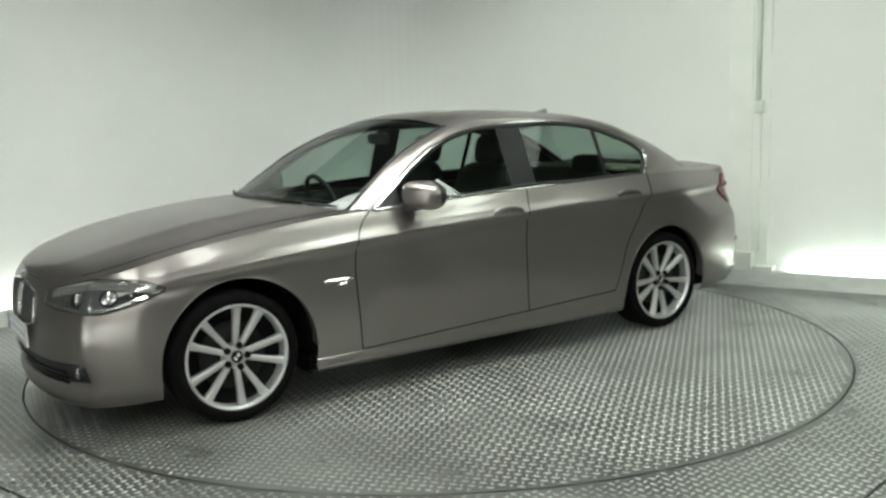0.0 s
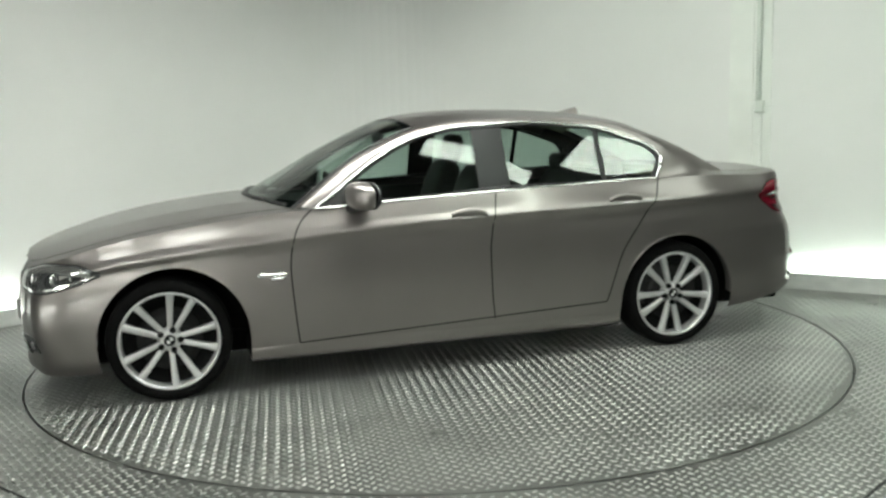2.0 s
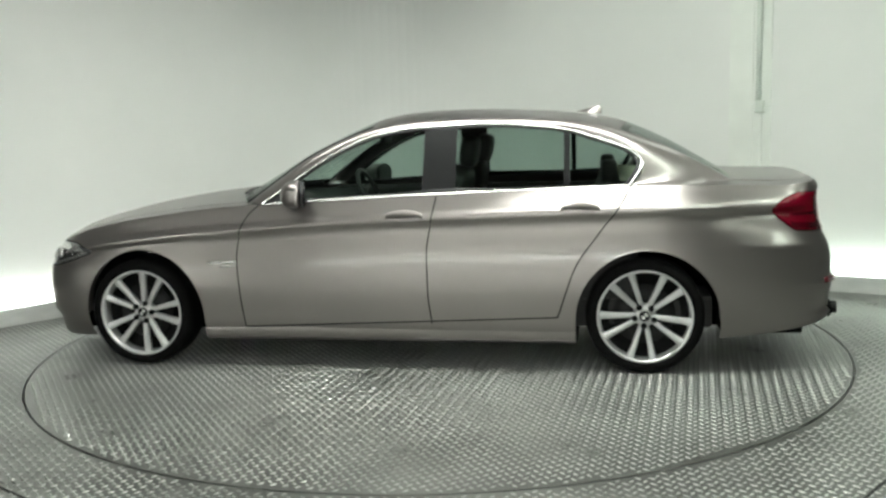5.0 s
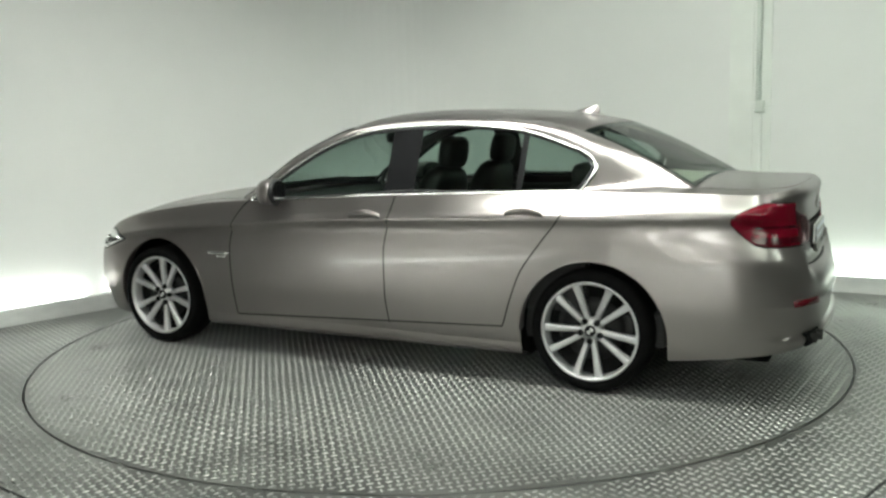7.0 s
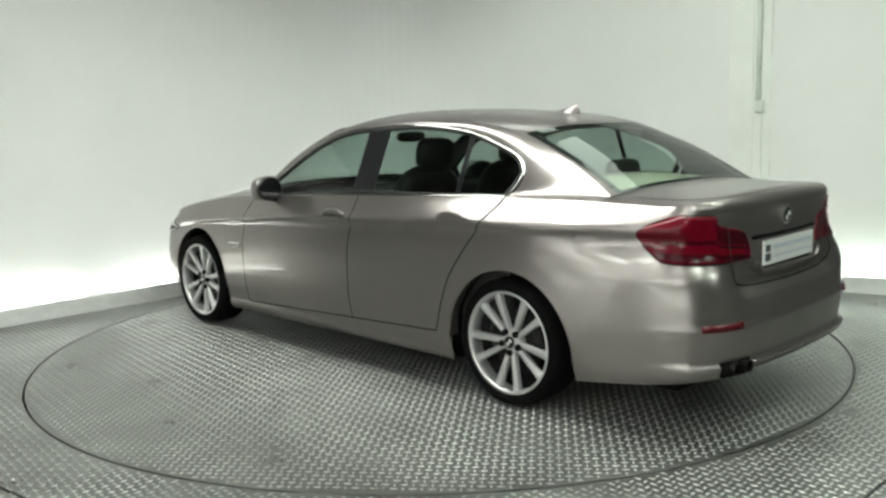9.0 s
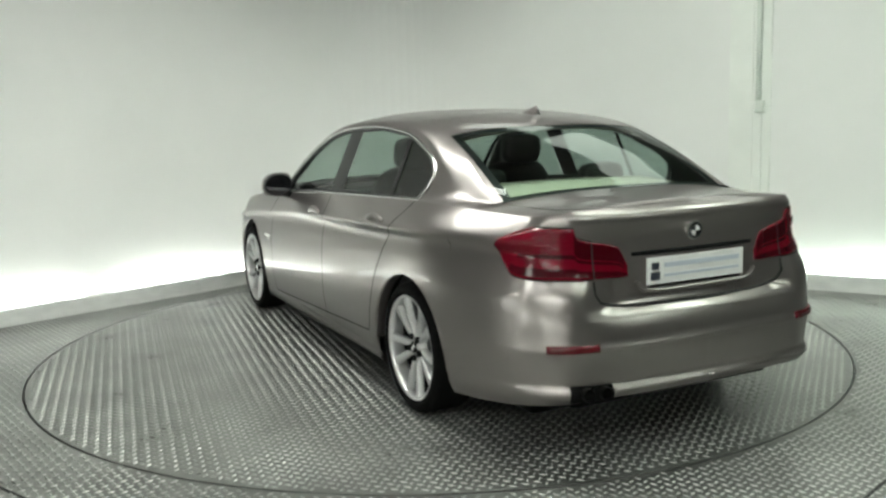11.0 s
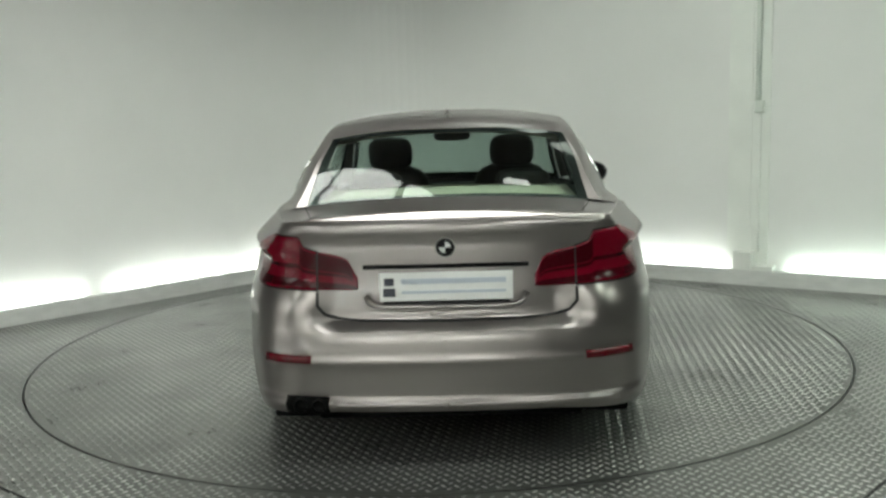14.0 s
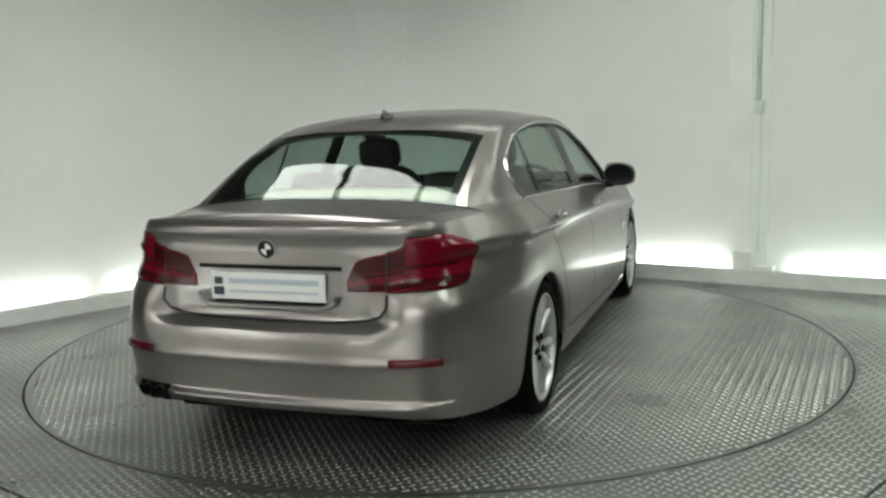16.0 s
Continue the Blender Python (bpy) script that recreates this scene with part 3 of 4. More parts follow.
def hood_rows(v0, v1, n, side, off=0.0):
    rows = []
    for i in range(50):
        s = s_x(0.74) * (i / 49) ** 1.0
        e = shell(s, top_z(s))
        xm = curve_at((0.70, 0.74, 1.5, 2.0, 2.17, 2.24, 2.30), (0.97, 1.0, 1.6, 2.05, 2.19, 2.25, 2.27), e.x)
        zm = curve_at(HOOD_X, HOOD_Z, xm)
        row = []
        for j in range(n + 1):
            w = max(0.0, 1 - (v0 + (v1 - v0) * j / n))
            f = 1 - w ** 2.3
            bulge = 0.006 * math.exp(-((w - 0.55) / 0.07) ** 2) * min(1, max(0, (2.2 - e.x) * 3))
            row.append(Vector((e.x + (xm - e.x) * f, e.y * w, e.z + (zm - e.z) * f + off + bulge)))
        rows.append(row)
    return rows


for side in (1, -1):
    smooth_part("wing_top", hood_rows(0, 0.10, 4, side), M_PAINT, car, side=side)
    smooth_part("bonnet_gap", hood_rows(0.085, 0.115, 2, side, -0.003), M_GAP, car, side=side)
    smooth_part("bonnet", hood_rows(0.107, 1.0, 18, side, 0.001), M_PAINT, car, side=side)


def deck_rows(v0, v1, n, off=0.0):
    rows = []
    s0 = s_x(-1.90)
    for i in range(50):
        s = s0 + (S_END - s0) * i / 49
        e = shell(s, top_z(s))
        xm = curve_at((-2.50, -2.40, -2.2, -1.93), (-2.44, -2.39, -2.18, -1.95), e.x)
        zm = curve_at((-2.46, -2.41, -2.3, -2.1, -1.95), (1.046, 1.058, 1.063, 1.070, 1.078), xm)
        row = []
        for j in range(n + 1):
            w = max(0.0, 1 - (v0 + (v1 - v0) * j / n))
            f = 1 - w ** 2.6
            row.append(Vector((e.x + (xm - e.x) * f, e.y * w, e.z + (zm - e.z) * f + off)))
        rows.append(row)
    return rows


for side in (1, -1):
    smooth_part("rear_shoulder", deck_rows(0, 0.16, 4), M_PAINT, car, side=side)
    smooth_part("boot_gap", deck_rows(0.15, 0.175, 2, -0.002), M_GAP, car, side=side)
    smooth_part("boot_top", deck_rows(0.166, 1.0, 16, 0.001), M_PAINT, car, side=side)

# --- cabin top: windscreen, roof and rear window as one lofted surface
EDGE = [Vector(p) for p in ((0.80, 0.80, 0.965), (0.61, 0.745, 1.105), (0.43, 0.705, 1.228), (0.22, 0.668, 1.326), (0.05, 0.640, 1.384), (-0.2, 0.615, 1.420), (-0.6, 0.603, 1.428),
                            (-1.0, 0.598, 1.409), (-1.25, 0.597, 1.368), (-1.42, 0.603, 1.312), (-1.63, 0.630, 1.225), (-1.82, 0.652, 1.125), (-1.95, 0.680, 1.046))]
MIDDLE = [Vector(p) for p in ((1.02, 0, 0.985), (0.80, 0, 1.098), (0.56, 0, 1.226), (0.29, 0, 1.358), (0.075, 0, 1.442), (-0.2, 0, 1.478), (-0.6, 0, 1.478),
                              (-1.0, 0, 1.453), (-1.25, 0, 1.418), (-1.42, 0, 1.375), (-1.64, 0, 1.275), (-1.84, 0, 1.160), (-1.97, 0, 1.082))]
FRAME = [Vector(p) for p in ((0.705, 0.862, 0.962), (0.56, 0.832, 1.055), (0.385, 0.778, 1.176), (0.20, 0.731, 1.279), (0.03, 0.704, 1.340), (-0.2, 0.687, 1.379), (-0.6, 0.680, 1.391),
                             (-0.98, 0.693, 1.360), (-1.22, 0.722, 1.298), (-1.41, 0.754, 1.226), (-1.482, 0.785, 1.155), (-1.470, 0.818, 1.088), (-1.418, 0.846, 1.033))]
for p in FRAME:
    p.y -= taper(p.x)


def over(u, w, off=0.0):
    a, b = spline(EDGE, u), spline(MIDDLE, u)
    f = 1 - abs(w) ** 2.7
    return Vector((a.x + (b.x - a.x) * f, a.y * w, a.z + (b.z - a.z) * f + off))


def top_rows(u0, u1, w0, w1, nu=20, nw=24, off=0.0):
    return [[over(u0 + (u1 - u0) * i / nu, w0 + (w1 - w0) * j / nw, off) for j in range(nw + 1)] for i in range(nu + 1)]


def rear_rows(f0, f1, w0, w1, nu=20, nw=24, off=0.0):
    """Rear window: f runs from its upper to its lower edge, w across; the foot is narrower than the top."""
    rows = []
    for i in range(nu + 1):
        f = f0 + (f1 - f0) * i / nu
        row = []
        for j in range(nw + 1):
            w = w0 + (w1 - w0) * j / nw
            u = 8.97 - 0.36 * w * w
            u += (11.99 - u) * f
            row.append(over(u, w * (0.985 - 0.055 * f * f), off))
        rows.append(row)
    return rows


smooth_part("roof", top_rows(3.9, 8.62, -1, 1, 40, 28), M_PAINT, car)
smooth_part("roof_tail", [[over(8.62 + (8.985 - 0.36 * w * w - 8.62) * i / 6, w) for w in np.linspace(-1, 1, 29)] for i in range(7)], M_PAINT, car)
smooth_part("windscreen", top_rows(0.0, 3.92, -0.985, 0.985, 24, 24, -0.002), M_GLASS, car, "tinted laminated windscreen")
smooth_part("rear_window", rear_rows(0.0, 1.0, -1, 1, 24, 24, -0.002), M_GLASS, car, "tinted heated rear window")
for u0, u1, w0, w1 in ((3.75, 3.93, -0.98, 0.98), (0.0, 0.3, -0.98, 0.98), (0.0, 3.9, 0.955, 0.99), (0.0, 3.9, -0.99, -0.955)):
    smooth_part("screen_border", top_rows(u0, u1, w0, w1, 16, 16, -0.0035), M_GLOSSBLACK, car)
for f0, f1, w0, w1 in ((0.0, 0.075, -1, 1), (0.955, 1.0, -1, 1), (0.0, 1.0, 0.925, 1.0), (0.0, 1.0, -1.0, -0.925)):
    smooth_part("rear_border", rear_rows(f0, f1, w0, w1, 16, 16, -0.0038), M_PILLAR, car)
# painted pillar edge beside the narrower foot of the rear window
for side in (1, -1):
    edge = [[over(8.61 + (12.0 - 8.61) * i / 20, w) for w in (1.0, 0.985, 0.975 - 0.05 * (i / 20) ** 2)] for i in range(21)]
    smooth_part("rear_pillar_edge", edge, M_PAINT, car, side=side)


PILLAR_U = 9.6


def frame_point(u, f):
    """On the body between the roof edge (f 0) and the window opening (f 1)."""
    a, b = spline(EDGE, u), spline(FRAME, u)
    return a + (b - a) * f + Vector((0, 0.75, 0.66)) * (0.018 * math.sin(math.pi * f) * min(1, (a - b).length / 0.1))


def frame_rows():
    rows = []
    for i in range(97):
        u = PILLAR_U * i / 96
        rows.append([frame_point(u, j / 8) for j in range(9)])
    return rows


def shoulder_rows():
    """The rear pillar flowing down into the shoulder, column by column, with a soft hollow between."""
    rows = []
    for c in range(25):
        t = c / 24
        col = [frame_point(PILLAR_U + (12 - PILLAR_U) * k / 20, 1 - t) for k in range(21)]
        sx = s_x(-1.40 - 0.535 * t)
        e, g = shell(sx, top_z(sx)), col[-1]
        col += [g + (e - g) * (k / 9) for k in range(1, 10)]
        soft = math.sin(math.pi * min(1.0, t * 1.25 + 0.02)) ** 0.5 if t < 0.79 else 0.0
        for _ in range(70):
            col = col[:2] + [p.lerp((a + b) / 2, 0.5 * soft) for a, p, b in zip(col[1:-2], col[2:-1], col[3:])] + col[-1:]
        rows.append(col)
    return rows


def belt_front_rows():
    rows = []
    for i in range(9):
        t = i / 8
        x = 0.74 + 0.10 * t - 0.04
        s = s_x(x)
        e = shell(s, top_z(s))
        g = spline(FRAME, 0) + (spline(EDGE, 0) - spline(FRAME, 0)) * t
        rows.append([e + (g - e) * (j / 3) for j in range(4)])
    return rows


for side in (1, -1):
    smooth_part("side_frame", frame_rows(), M_PAINT, car, side=side)
    lining = [[frame_point(8.2 + 3.75 * k / 18, 0.92 * f) + Vector((0.012, -0.028, -0.022)) for f in np.linspace(0, 1, 7)] for k in range(19)]
    smooth_part("pillar_lining", lining, M_CABIN, car, "dark lining inside the rear pillar", side=side)
    smooth_part("quarter_shoulder", shoulder_rows(), M_PAINT, car, side=side)
    smooth_part("pillar_foot", belt_front_rows(), M_PAINT, car, side=side)
# cowl
rows = [[Vector((0.74 + 0.28 * (1 - w * w), w * 0.86, 0.955 + 0.025 * (1 - w * w))), Vector((0.98 + 0.12 * (1 - w * w) - 0.2 * w * w, w * 0.86, 0.950 + 0.028 * (1 - w * w)))] for w in np.linspace(-0.97, 0.97, 25)]
smooth_part("cowl", rows, M_BLACK, car, "black plastic cowl below the windscreen", thick=0.01)
seal = [Vector((1.0 - 0.17 * (y / 0.7) ** 2, y, 1.002 - 0.024 * (y / 0.7) ** 2)) for y in np.linspace(-0.72, 0.72, 33)]
part("cowl_seal", tube(seal, 0.015, 8), M_BLACK, car, "black rubber lip at the foot of the windscreen", True)
for side in (1, -1):
    line = [over(3.95 * k / 30, 0.985 * side, 0.001) for k in range(31)]
    part("screen_seal", tube(line, 0.0075, 6), M_BLACK, car, "black windscreen seal", True)
for y0 in (-0.05, 0.52):
    pts = [over(0.12 + 0.05 * k / 8, (y0 + (-0.5) * k / 8) / 0.8, 0.012) for k in range(9)]
    part("wiper", tube(pts, 0.008, 6), M_BLACK, car, "black windscreen wiper", True)


# --- side windows
def glass_y(z, x):
    return 0.865 - 0.45 * (z - 0.98) - taper(x)


DLO_X = (-1.479, -1.462, -1.41, -1.30, -1.22, -1.10, -0.98, -0.6, -0.2, 0.03, 0.20, 0.385, 0.56, 0.69)
DLO_T = (1.150, 1.180, 1.226, 1.270, 1.298, 1.336, 1.360, 1.391, 1.379, 1.340, 1.279, 1.176, 1.055, 0.968)


def dlo_low(x):
    base = curve_at((-1.42, -0.9, -0.32, 0.31, 0.71), (1.032, 1.020, 1.006, 0.982, 0.962), x)
    if x < -1.41:
        base = 1.032 + (1.128 - 1.032) * (max(0.0, -1.41 - x) / 0.069) ** 0.9
    return base


def window_rows(x0, x1, n, inset_y=0.012, m=10, slant=0.0):
    rows = []
    for i in range(n + 1):
        row = []
        for j in range(m + 1):
            x = x0 + (x1 - x0) * i / n
            lo, hi = dlo_low(x), max(curve_at(DLO_X, DLO_T, x), dlo_low(x) + 0.001)
            z = lo + (hi - lo) * j / m
            row.append(Vector((x + slant * (j / m), glass_y(z, x + slant * (j / m)) - inset_y, z)))
        rows.append(row)
    return rows


def windows(side):
    smooth_part("front_door_glass", window_rows(0.685, -0.26, 30), M_GLASS, car, "tinted side glass", side)
    smooth_part("rear_door_glass", window_rows(-0.44, -1.055, 24), M_GLASS, car, "tinted side glass", side)
    smooth_part("quarter_glass", window_rows(-1.075, -1.476, 24), M_GLASS, car, "tinted side glass", side)
    smooth_part("centre_pillar", window_rows(-0.255, -0.445, 6, 0.004), M_PILLAR, car, "satin black door pillar", side)
    smooth_part("window_divider", window_rows(-1.048, -1.082, 3, 0.006), M_PILLAR, car, "", side)
    # black rubber round the opening and the chrome line outside it
    up = [Vector((x, glass_y(z, x) - 0.004, z)) for x, z in [(x, curve_at(DLO_X, DLO_T, x)) for x in np.linspace(0.69, -1.479, 90)]]
    down = [Vector((x, glass_y(dlo_low(x), x) - 0.002, dlo_low(x))) for x in np.linspace(-1.479, 0.69, 90)]
    loop = up + down[1:-1]
    part("chrome_surround", tube([p + Vector((0, 0.004, 0.0)) for p in mirrored(loop, 1)] if side > 0 else [p - Vector((0, 0.004, 0)) for p in mirrored(loop, -1)], 0.0085, 8, True), M_CHROME, car, "chrome window surround", True)
    c = Vector((-0.4, 0.75 * side, 1.17))
    inner = [p + (c - p).normalized() * 0.020 + Vector((0, -0.003 * side, 0)) for p in mirrored(loop, side)]
    part("window_seal", tube(inner, 0.011, 6, True), M_BLACK, car, "black window seal", True)
    # front mirror triangle
    tri = [[Vector((x, glass_y(z, x) - 0.002, z)) for z in np.linspace(dlo_low(x), max(dlo_low(x) + 0.002, curve_at(DLO_X, DLO_T, x)), 5)] for x in np.linspace(0.685, 0.52, 6)]
    smooth_part("mirror_triangle", tri, M_BLACK, car, "", side, 0.004)


both(windows)


# --- doors, gaps, handles
def gap_f(z):
    return curve_at((0.25, 0.27, 0.457, 0.65, 0.81, 0.90, 0.97), (0.812, 0.815, 0.832, 0.842, 0.818, 0.775, 0.70), z)


def gap_b(z):
    return curve_at((0.27, 0.444, 0.67, 0.83, 1.01), (-0.307, -0.289, -0.286, -0.309, -0.345), z)


def gap_r(z):
    return curve_at((0.30, 0.325, 0.45, 0.607, 0.78, 0.95, 1.035), (-0.995, -1.012, -1.055, -1.114, -1.235, -1.365, -1.418), z)


def door_rows(ga, gb, base_a, base_b, m=26, n=22):
    rows = []
    for i in range(n + 1):
        t = i / n
        row = []
        x_mid = ga(0.6) + (gb(0.6) - ga(0.6)) * t
        zb = base_a + (base_b - base_a) * t
        xt = ga(1.0) + (gb(1.0) - ga(1.0)) * t
        zt = top_z(s_x(xt)) - 0.004
        for z in levels(zb, zt, crease(x_mid), m - 8, 7):
            a, b = ga(z) - 0.003, gb(z) + 0.003
            row.append(shell_off(s_x(a + (b - a) * t), z, 0.002))
        rows.append(row)
    return rows


def door(name, ga, gb, ba, bb, side, hx, hz):
    d = smooth_part(name, door_rows(ga, gb, ba, bb), M_PAINT, car, "", side)
    # handle: a shallow dark cup and a bar across it
    s = s_x(hx)
    cup = []
    for i in range(13):
        a = i / 12
        dx = -0.085 + 0.17 * a
        hh = 0.006 * math.sqrt(max(0.0, 1 - (2 * a - 1) ** 2)) + 0.001
        cup.append([shell_off(s_x(hx + dx), hz - 0.012 + hh * k, 0.0045) for k in (-1, -0.3, 0.3, 1)])
    smooth_part("handle_cup", cup, M_PAINT, d, "", side)
    bar = []
    for i in range(17):
        a = i / 16
        dx = -0.105 + 0.21 * a
        bow = 0.019 * max(0.0, math.sin(math.pi * a)) ** 0.45
        hh = 0.013 + 0.006 * math.sin(math.pi * a)
        c = shell_off(s_x(hx + dx), hz + 0.010 * math.sin(math.pi * a), 0.004 + bow)
        bar.append([c + Vector((0, math.cos(q) * 0.009, math.sin(q) * hh)) for q in np.linspace(0, 2 * math.pi, 11)])
    smooth_part("handle", bar, M_PAINT, d, "body coloured pull handle", side)


def doors(side):
    door("front_door", gap_f, gap_b, 0.252, 0.284, side, -0.165, 0.886)
    door("rear_door", gap_b, gap_r, 0.285, 0.322, side, -1.14, 0.918)
    for g, z0, z1 in ((gap_f, 0.25, 0.965), (gap_b, 0.28, 1.005), (gap_r, 0.318, 1.03)):
        path = [(s_x(g(z)), z) for z in np.linspace(z0, z1, 40)]
        smooth_part("door_gap", ribbon_rows(path, 0.0085, 0.0026), M_GAP, car, "", side)
    path = [(s_x(x), 0.250 + 0.070 * (0.81 - x) / 1.82) for x in np.linspace(0.81, -1.01, 50)]
    smooth_part("door_gap", ribbon_rows(path, 0.0085, 0.0026), M_GAP, car, "", side)


both(doors)


# --- lamps, grille and bumper details on the skin
def headlamp(side):
    s0, s1 = s_front(0.43), s_x(1.80)
    ss = [s0 + (s1 - s0) * i / 30 for i in range(31)]
    tt = (s0, s0 + (s1 - s0) * 0.2, s0 + (s1 - s0) * 0.55, s0 + (s1 - s0) * 0.8, s1)
    hi = lambda s: curve_at(tt, (0.675, 0.705, 0.742, 0.738, 0.700), s)
    lo = lambda s: curve_at(tt, (0.625, 0.610, 0.606, 0.640, 0.688), s)
    lamp = patch("headlight", M_LAMP, car, ss, lo, hi, 0.004, 8, 0.01, side, "clear headlight with bright reflector")
    patch("headlight_seal", M_GAP, lamp, ss, lambda s: lo(s) - 0.008, lambda s: hi(s) + 0.008, 0.002, 4, 0.0, side)
    patch("light_brow", M_LAMPBRIGHT, lamp, ss[3:-2], lambda s: hi(s) - 0.040, lambda s: hi(s) - 0.008, 0.006, 3, 0.0, side)
    patch("light_rim", M_LAMPBRIGHT, lamp, ss[16:-1], lambda s: lo(s) + 0.005, lambda s: lo(s) + 0.017, 0.006, 3, 0.0, side)
    for k, r in ((0.40, 0.030), (0.64, 0.034), (0.78, 0.018)):
        s = s0 + (s1 - s0) * k
        c = shell_off(s, (lo(s) + hi(s)) / 2 - 0.012, 0.006)
        bm = bmesh.new()
        bmesh.ops.create_uvsphere(bm, u_segments=16, v_segments=8, radius=r, matrix=Matrix.Translation((c.x, c.y * side, c.z)) @ Matrix.Diagonal((0.35, 0.35, 1, 1)))
        part("projector", bm, M_LAMPBRIGHT, lamp, "", True)
        n = (shell_off(s, c.z, 0.02) - shell_off(s, c.z, 0.0)).normalized()
        u = Vector((-n.y, n.x, 0)).normalized()
        v = n.cross(u)
        ring = [c + n * 0.004 + (u * math.cos(a) + v * math.sin(a)) * r * 1.12 for a in np.linspace(0, 2 * math.pi, 21)[:-1]]
        part("lamp_ring", tube(mirrored(ring, side), 0.004, 6, True), M_GLOSSBLACK, lamp, "", True)


def taillamp(side):
    s0, s1 = s_rear(0.352), s_x(-2.175)
    at = lambda y: s_rear(y)
    keys = (s1, s_x(-2.22), s_x(-2.30), at(0.74), at(0.600), at(0.582), at(0.40), s0)
    hi_z = (0.902, 0.928, 0.956, 0.974, 0.970, 0.930, 0.884, 0.806)
    lo_z = (0.884, 0.836, 0.780, 0.770, 0.766, 0.765, 0.760, 0.762)
    hi = lambda s: curve_at(keys, hi_z, s)
    lo = lambda s: curve_at(keys, lo_z, s)
    ss = [s1 + (s0 - s1) * i / 72 for i in range(73)]
    lamp = patch("tail_light", M_RED, car, ss, lo, hi, 0.009, 10, 0.014, side, "glossy red tail light")
    patch("tail_light_seal", M_GAP, lamp, ss, lambda s: lo(s) - 0.006, lambda s: hi(s) + 0.006, 0.0025, 4, 0.0, side)
    mid = lambda s, f: lo(s) + (hi(s) - lo(s)) * f
    patch("dark_band", M_REDDARK, lamp, ss[11:], lambda s: mid(s, 0.04), lambda s: mid(s, 0.20), 0.0105, 3, 0.0, side)
    patch("dark_band", M_REDDARK, lamp, ss[14:-2], lambda s: mid(s, 0.40), lambda s: mid(s, 0.48), 0.0105, 3, 0.0, side)
    patch("dark_band", M_REDDARK, lamp, ss[45:-2], lambda s: mid(s, 0.52), lambda s: mid(s, 0.95), 0.0105, 3, 0.0, side)
    patch("lens_split", M_GAP, lamp, [at(0.522), at(0.518), at(0.514)], lo, hi, 0.0112, 4, 0.0, side)
    patch("light_bar", M_RED, lamp, ss[7:44], lambda s: mid(s, 0.60), lambda s: mid(s, 0.72), 0.0122, 3, 0.0, side)


def front_face(side):
    # kidney half
    ss = [s_front(0.03) + (s_front(0.30) - s_front(0.03)) * i / 12 for i in range(13)]
    k = lambda s: (s - ss[0]) / (ss[-1] - ss[0])
    lo = lambda s: 0.475 + 0.035 * k(s) ** 2
    hi = lambda s: 0.680 - 0.030 * k(s) ** 2
    g = patch("kidney_grille", M_GLOSSBLACK, car, ss, lo, hi, 0.004, 6, 0.01, side, "black slatted grille half in a chrome frame")
    for i in range(1, 12):
        patch("grille_slat", M_BLACK, g, [ss[i] - 0.005, ss[i], ss[i] + 0.005], lo, hi, 0.012, 6, 0.006, side)
    ring = [shell_off(s, lo(s), 0.010) for s in ss] + [shell_off(ss[-1], lo(ss[-1]) + (hi(ss[-1]) - lo(ss[-1])) * f, 0.010) for f in (0.25, 0.5, 0.75)]
    ring += [shell_off(s, hi(s), 0.010) for s in reversed(ss)] + [shell_off(ss[0], lo(ss[0]) + (hi(ss[0]) - lo(ss[0])) * f, 0.010) for f in (0.75, 0.5, 0.25)]
    part("grille_frame", tube(mirrored(ring, side), 0.0055, 8, True), M_CHROME, g, "chrome grille frame", True)
    # lower intake and fog lamp
    ss = [s_front(0.0) + (s_front(0.73) - s_front(0.0)) * i / 24 for i in range(25)]
    q = lambda s: s / ss[-1]
    it = patch("lower_intake", M_BLACK, car, ss, lambda s: 0.238 + 0.045 * q(s) ** 2, lambda s: 0.338 + 0.030 * q(s), 0.003, 6, 0.006, side, "black lower air intake")
    for z in (0.262, 0.288, 0.314):
        patch("intake_slat", M_GLOSSBLACK, it, ss[:20], lambda s: z - 0.006, lambda s: z + 0.006, 0.014, 2, 0.008, side)
    s = s_front(0.685)
    c = shell_off(s, 0.325, 0.004)
    bm = bmesh.new()
    bmesh.ops.create_uvsphere(bm, u_segments=16, v_segments=8, radius=0.030, matrix=Matrix.Translation((c.x, c.y * side, c.z)) @ Matrix.Diagonal((0.5, 0.4, 1, 1)))
    part("fog_light", bm, M_LAMP, it, "round fog light", True)
    # side badge on the wing, a plain bar
    patch("wing_badge", M_LAMPBRIGHT, car, [s_x(x) for x in np.linspace(1.02, 0.86, 8)], lambda s: 0.624, lambda s: 0.640, 0.005, 2, 0.004, side, "small chrome badge strip")
    patch("wing_badge", M_LAMPBRIGHT, car, [s_x(x) for x in np.linspace(0.95, 0.88, 5)], lambda s: 0.606, lambda s: 0.617, 0.005, 2, 0.004, side)


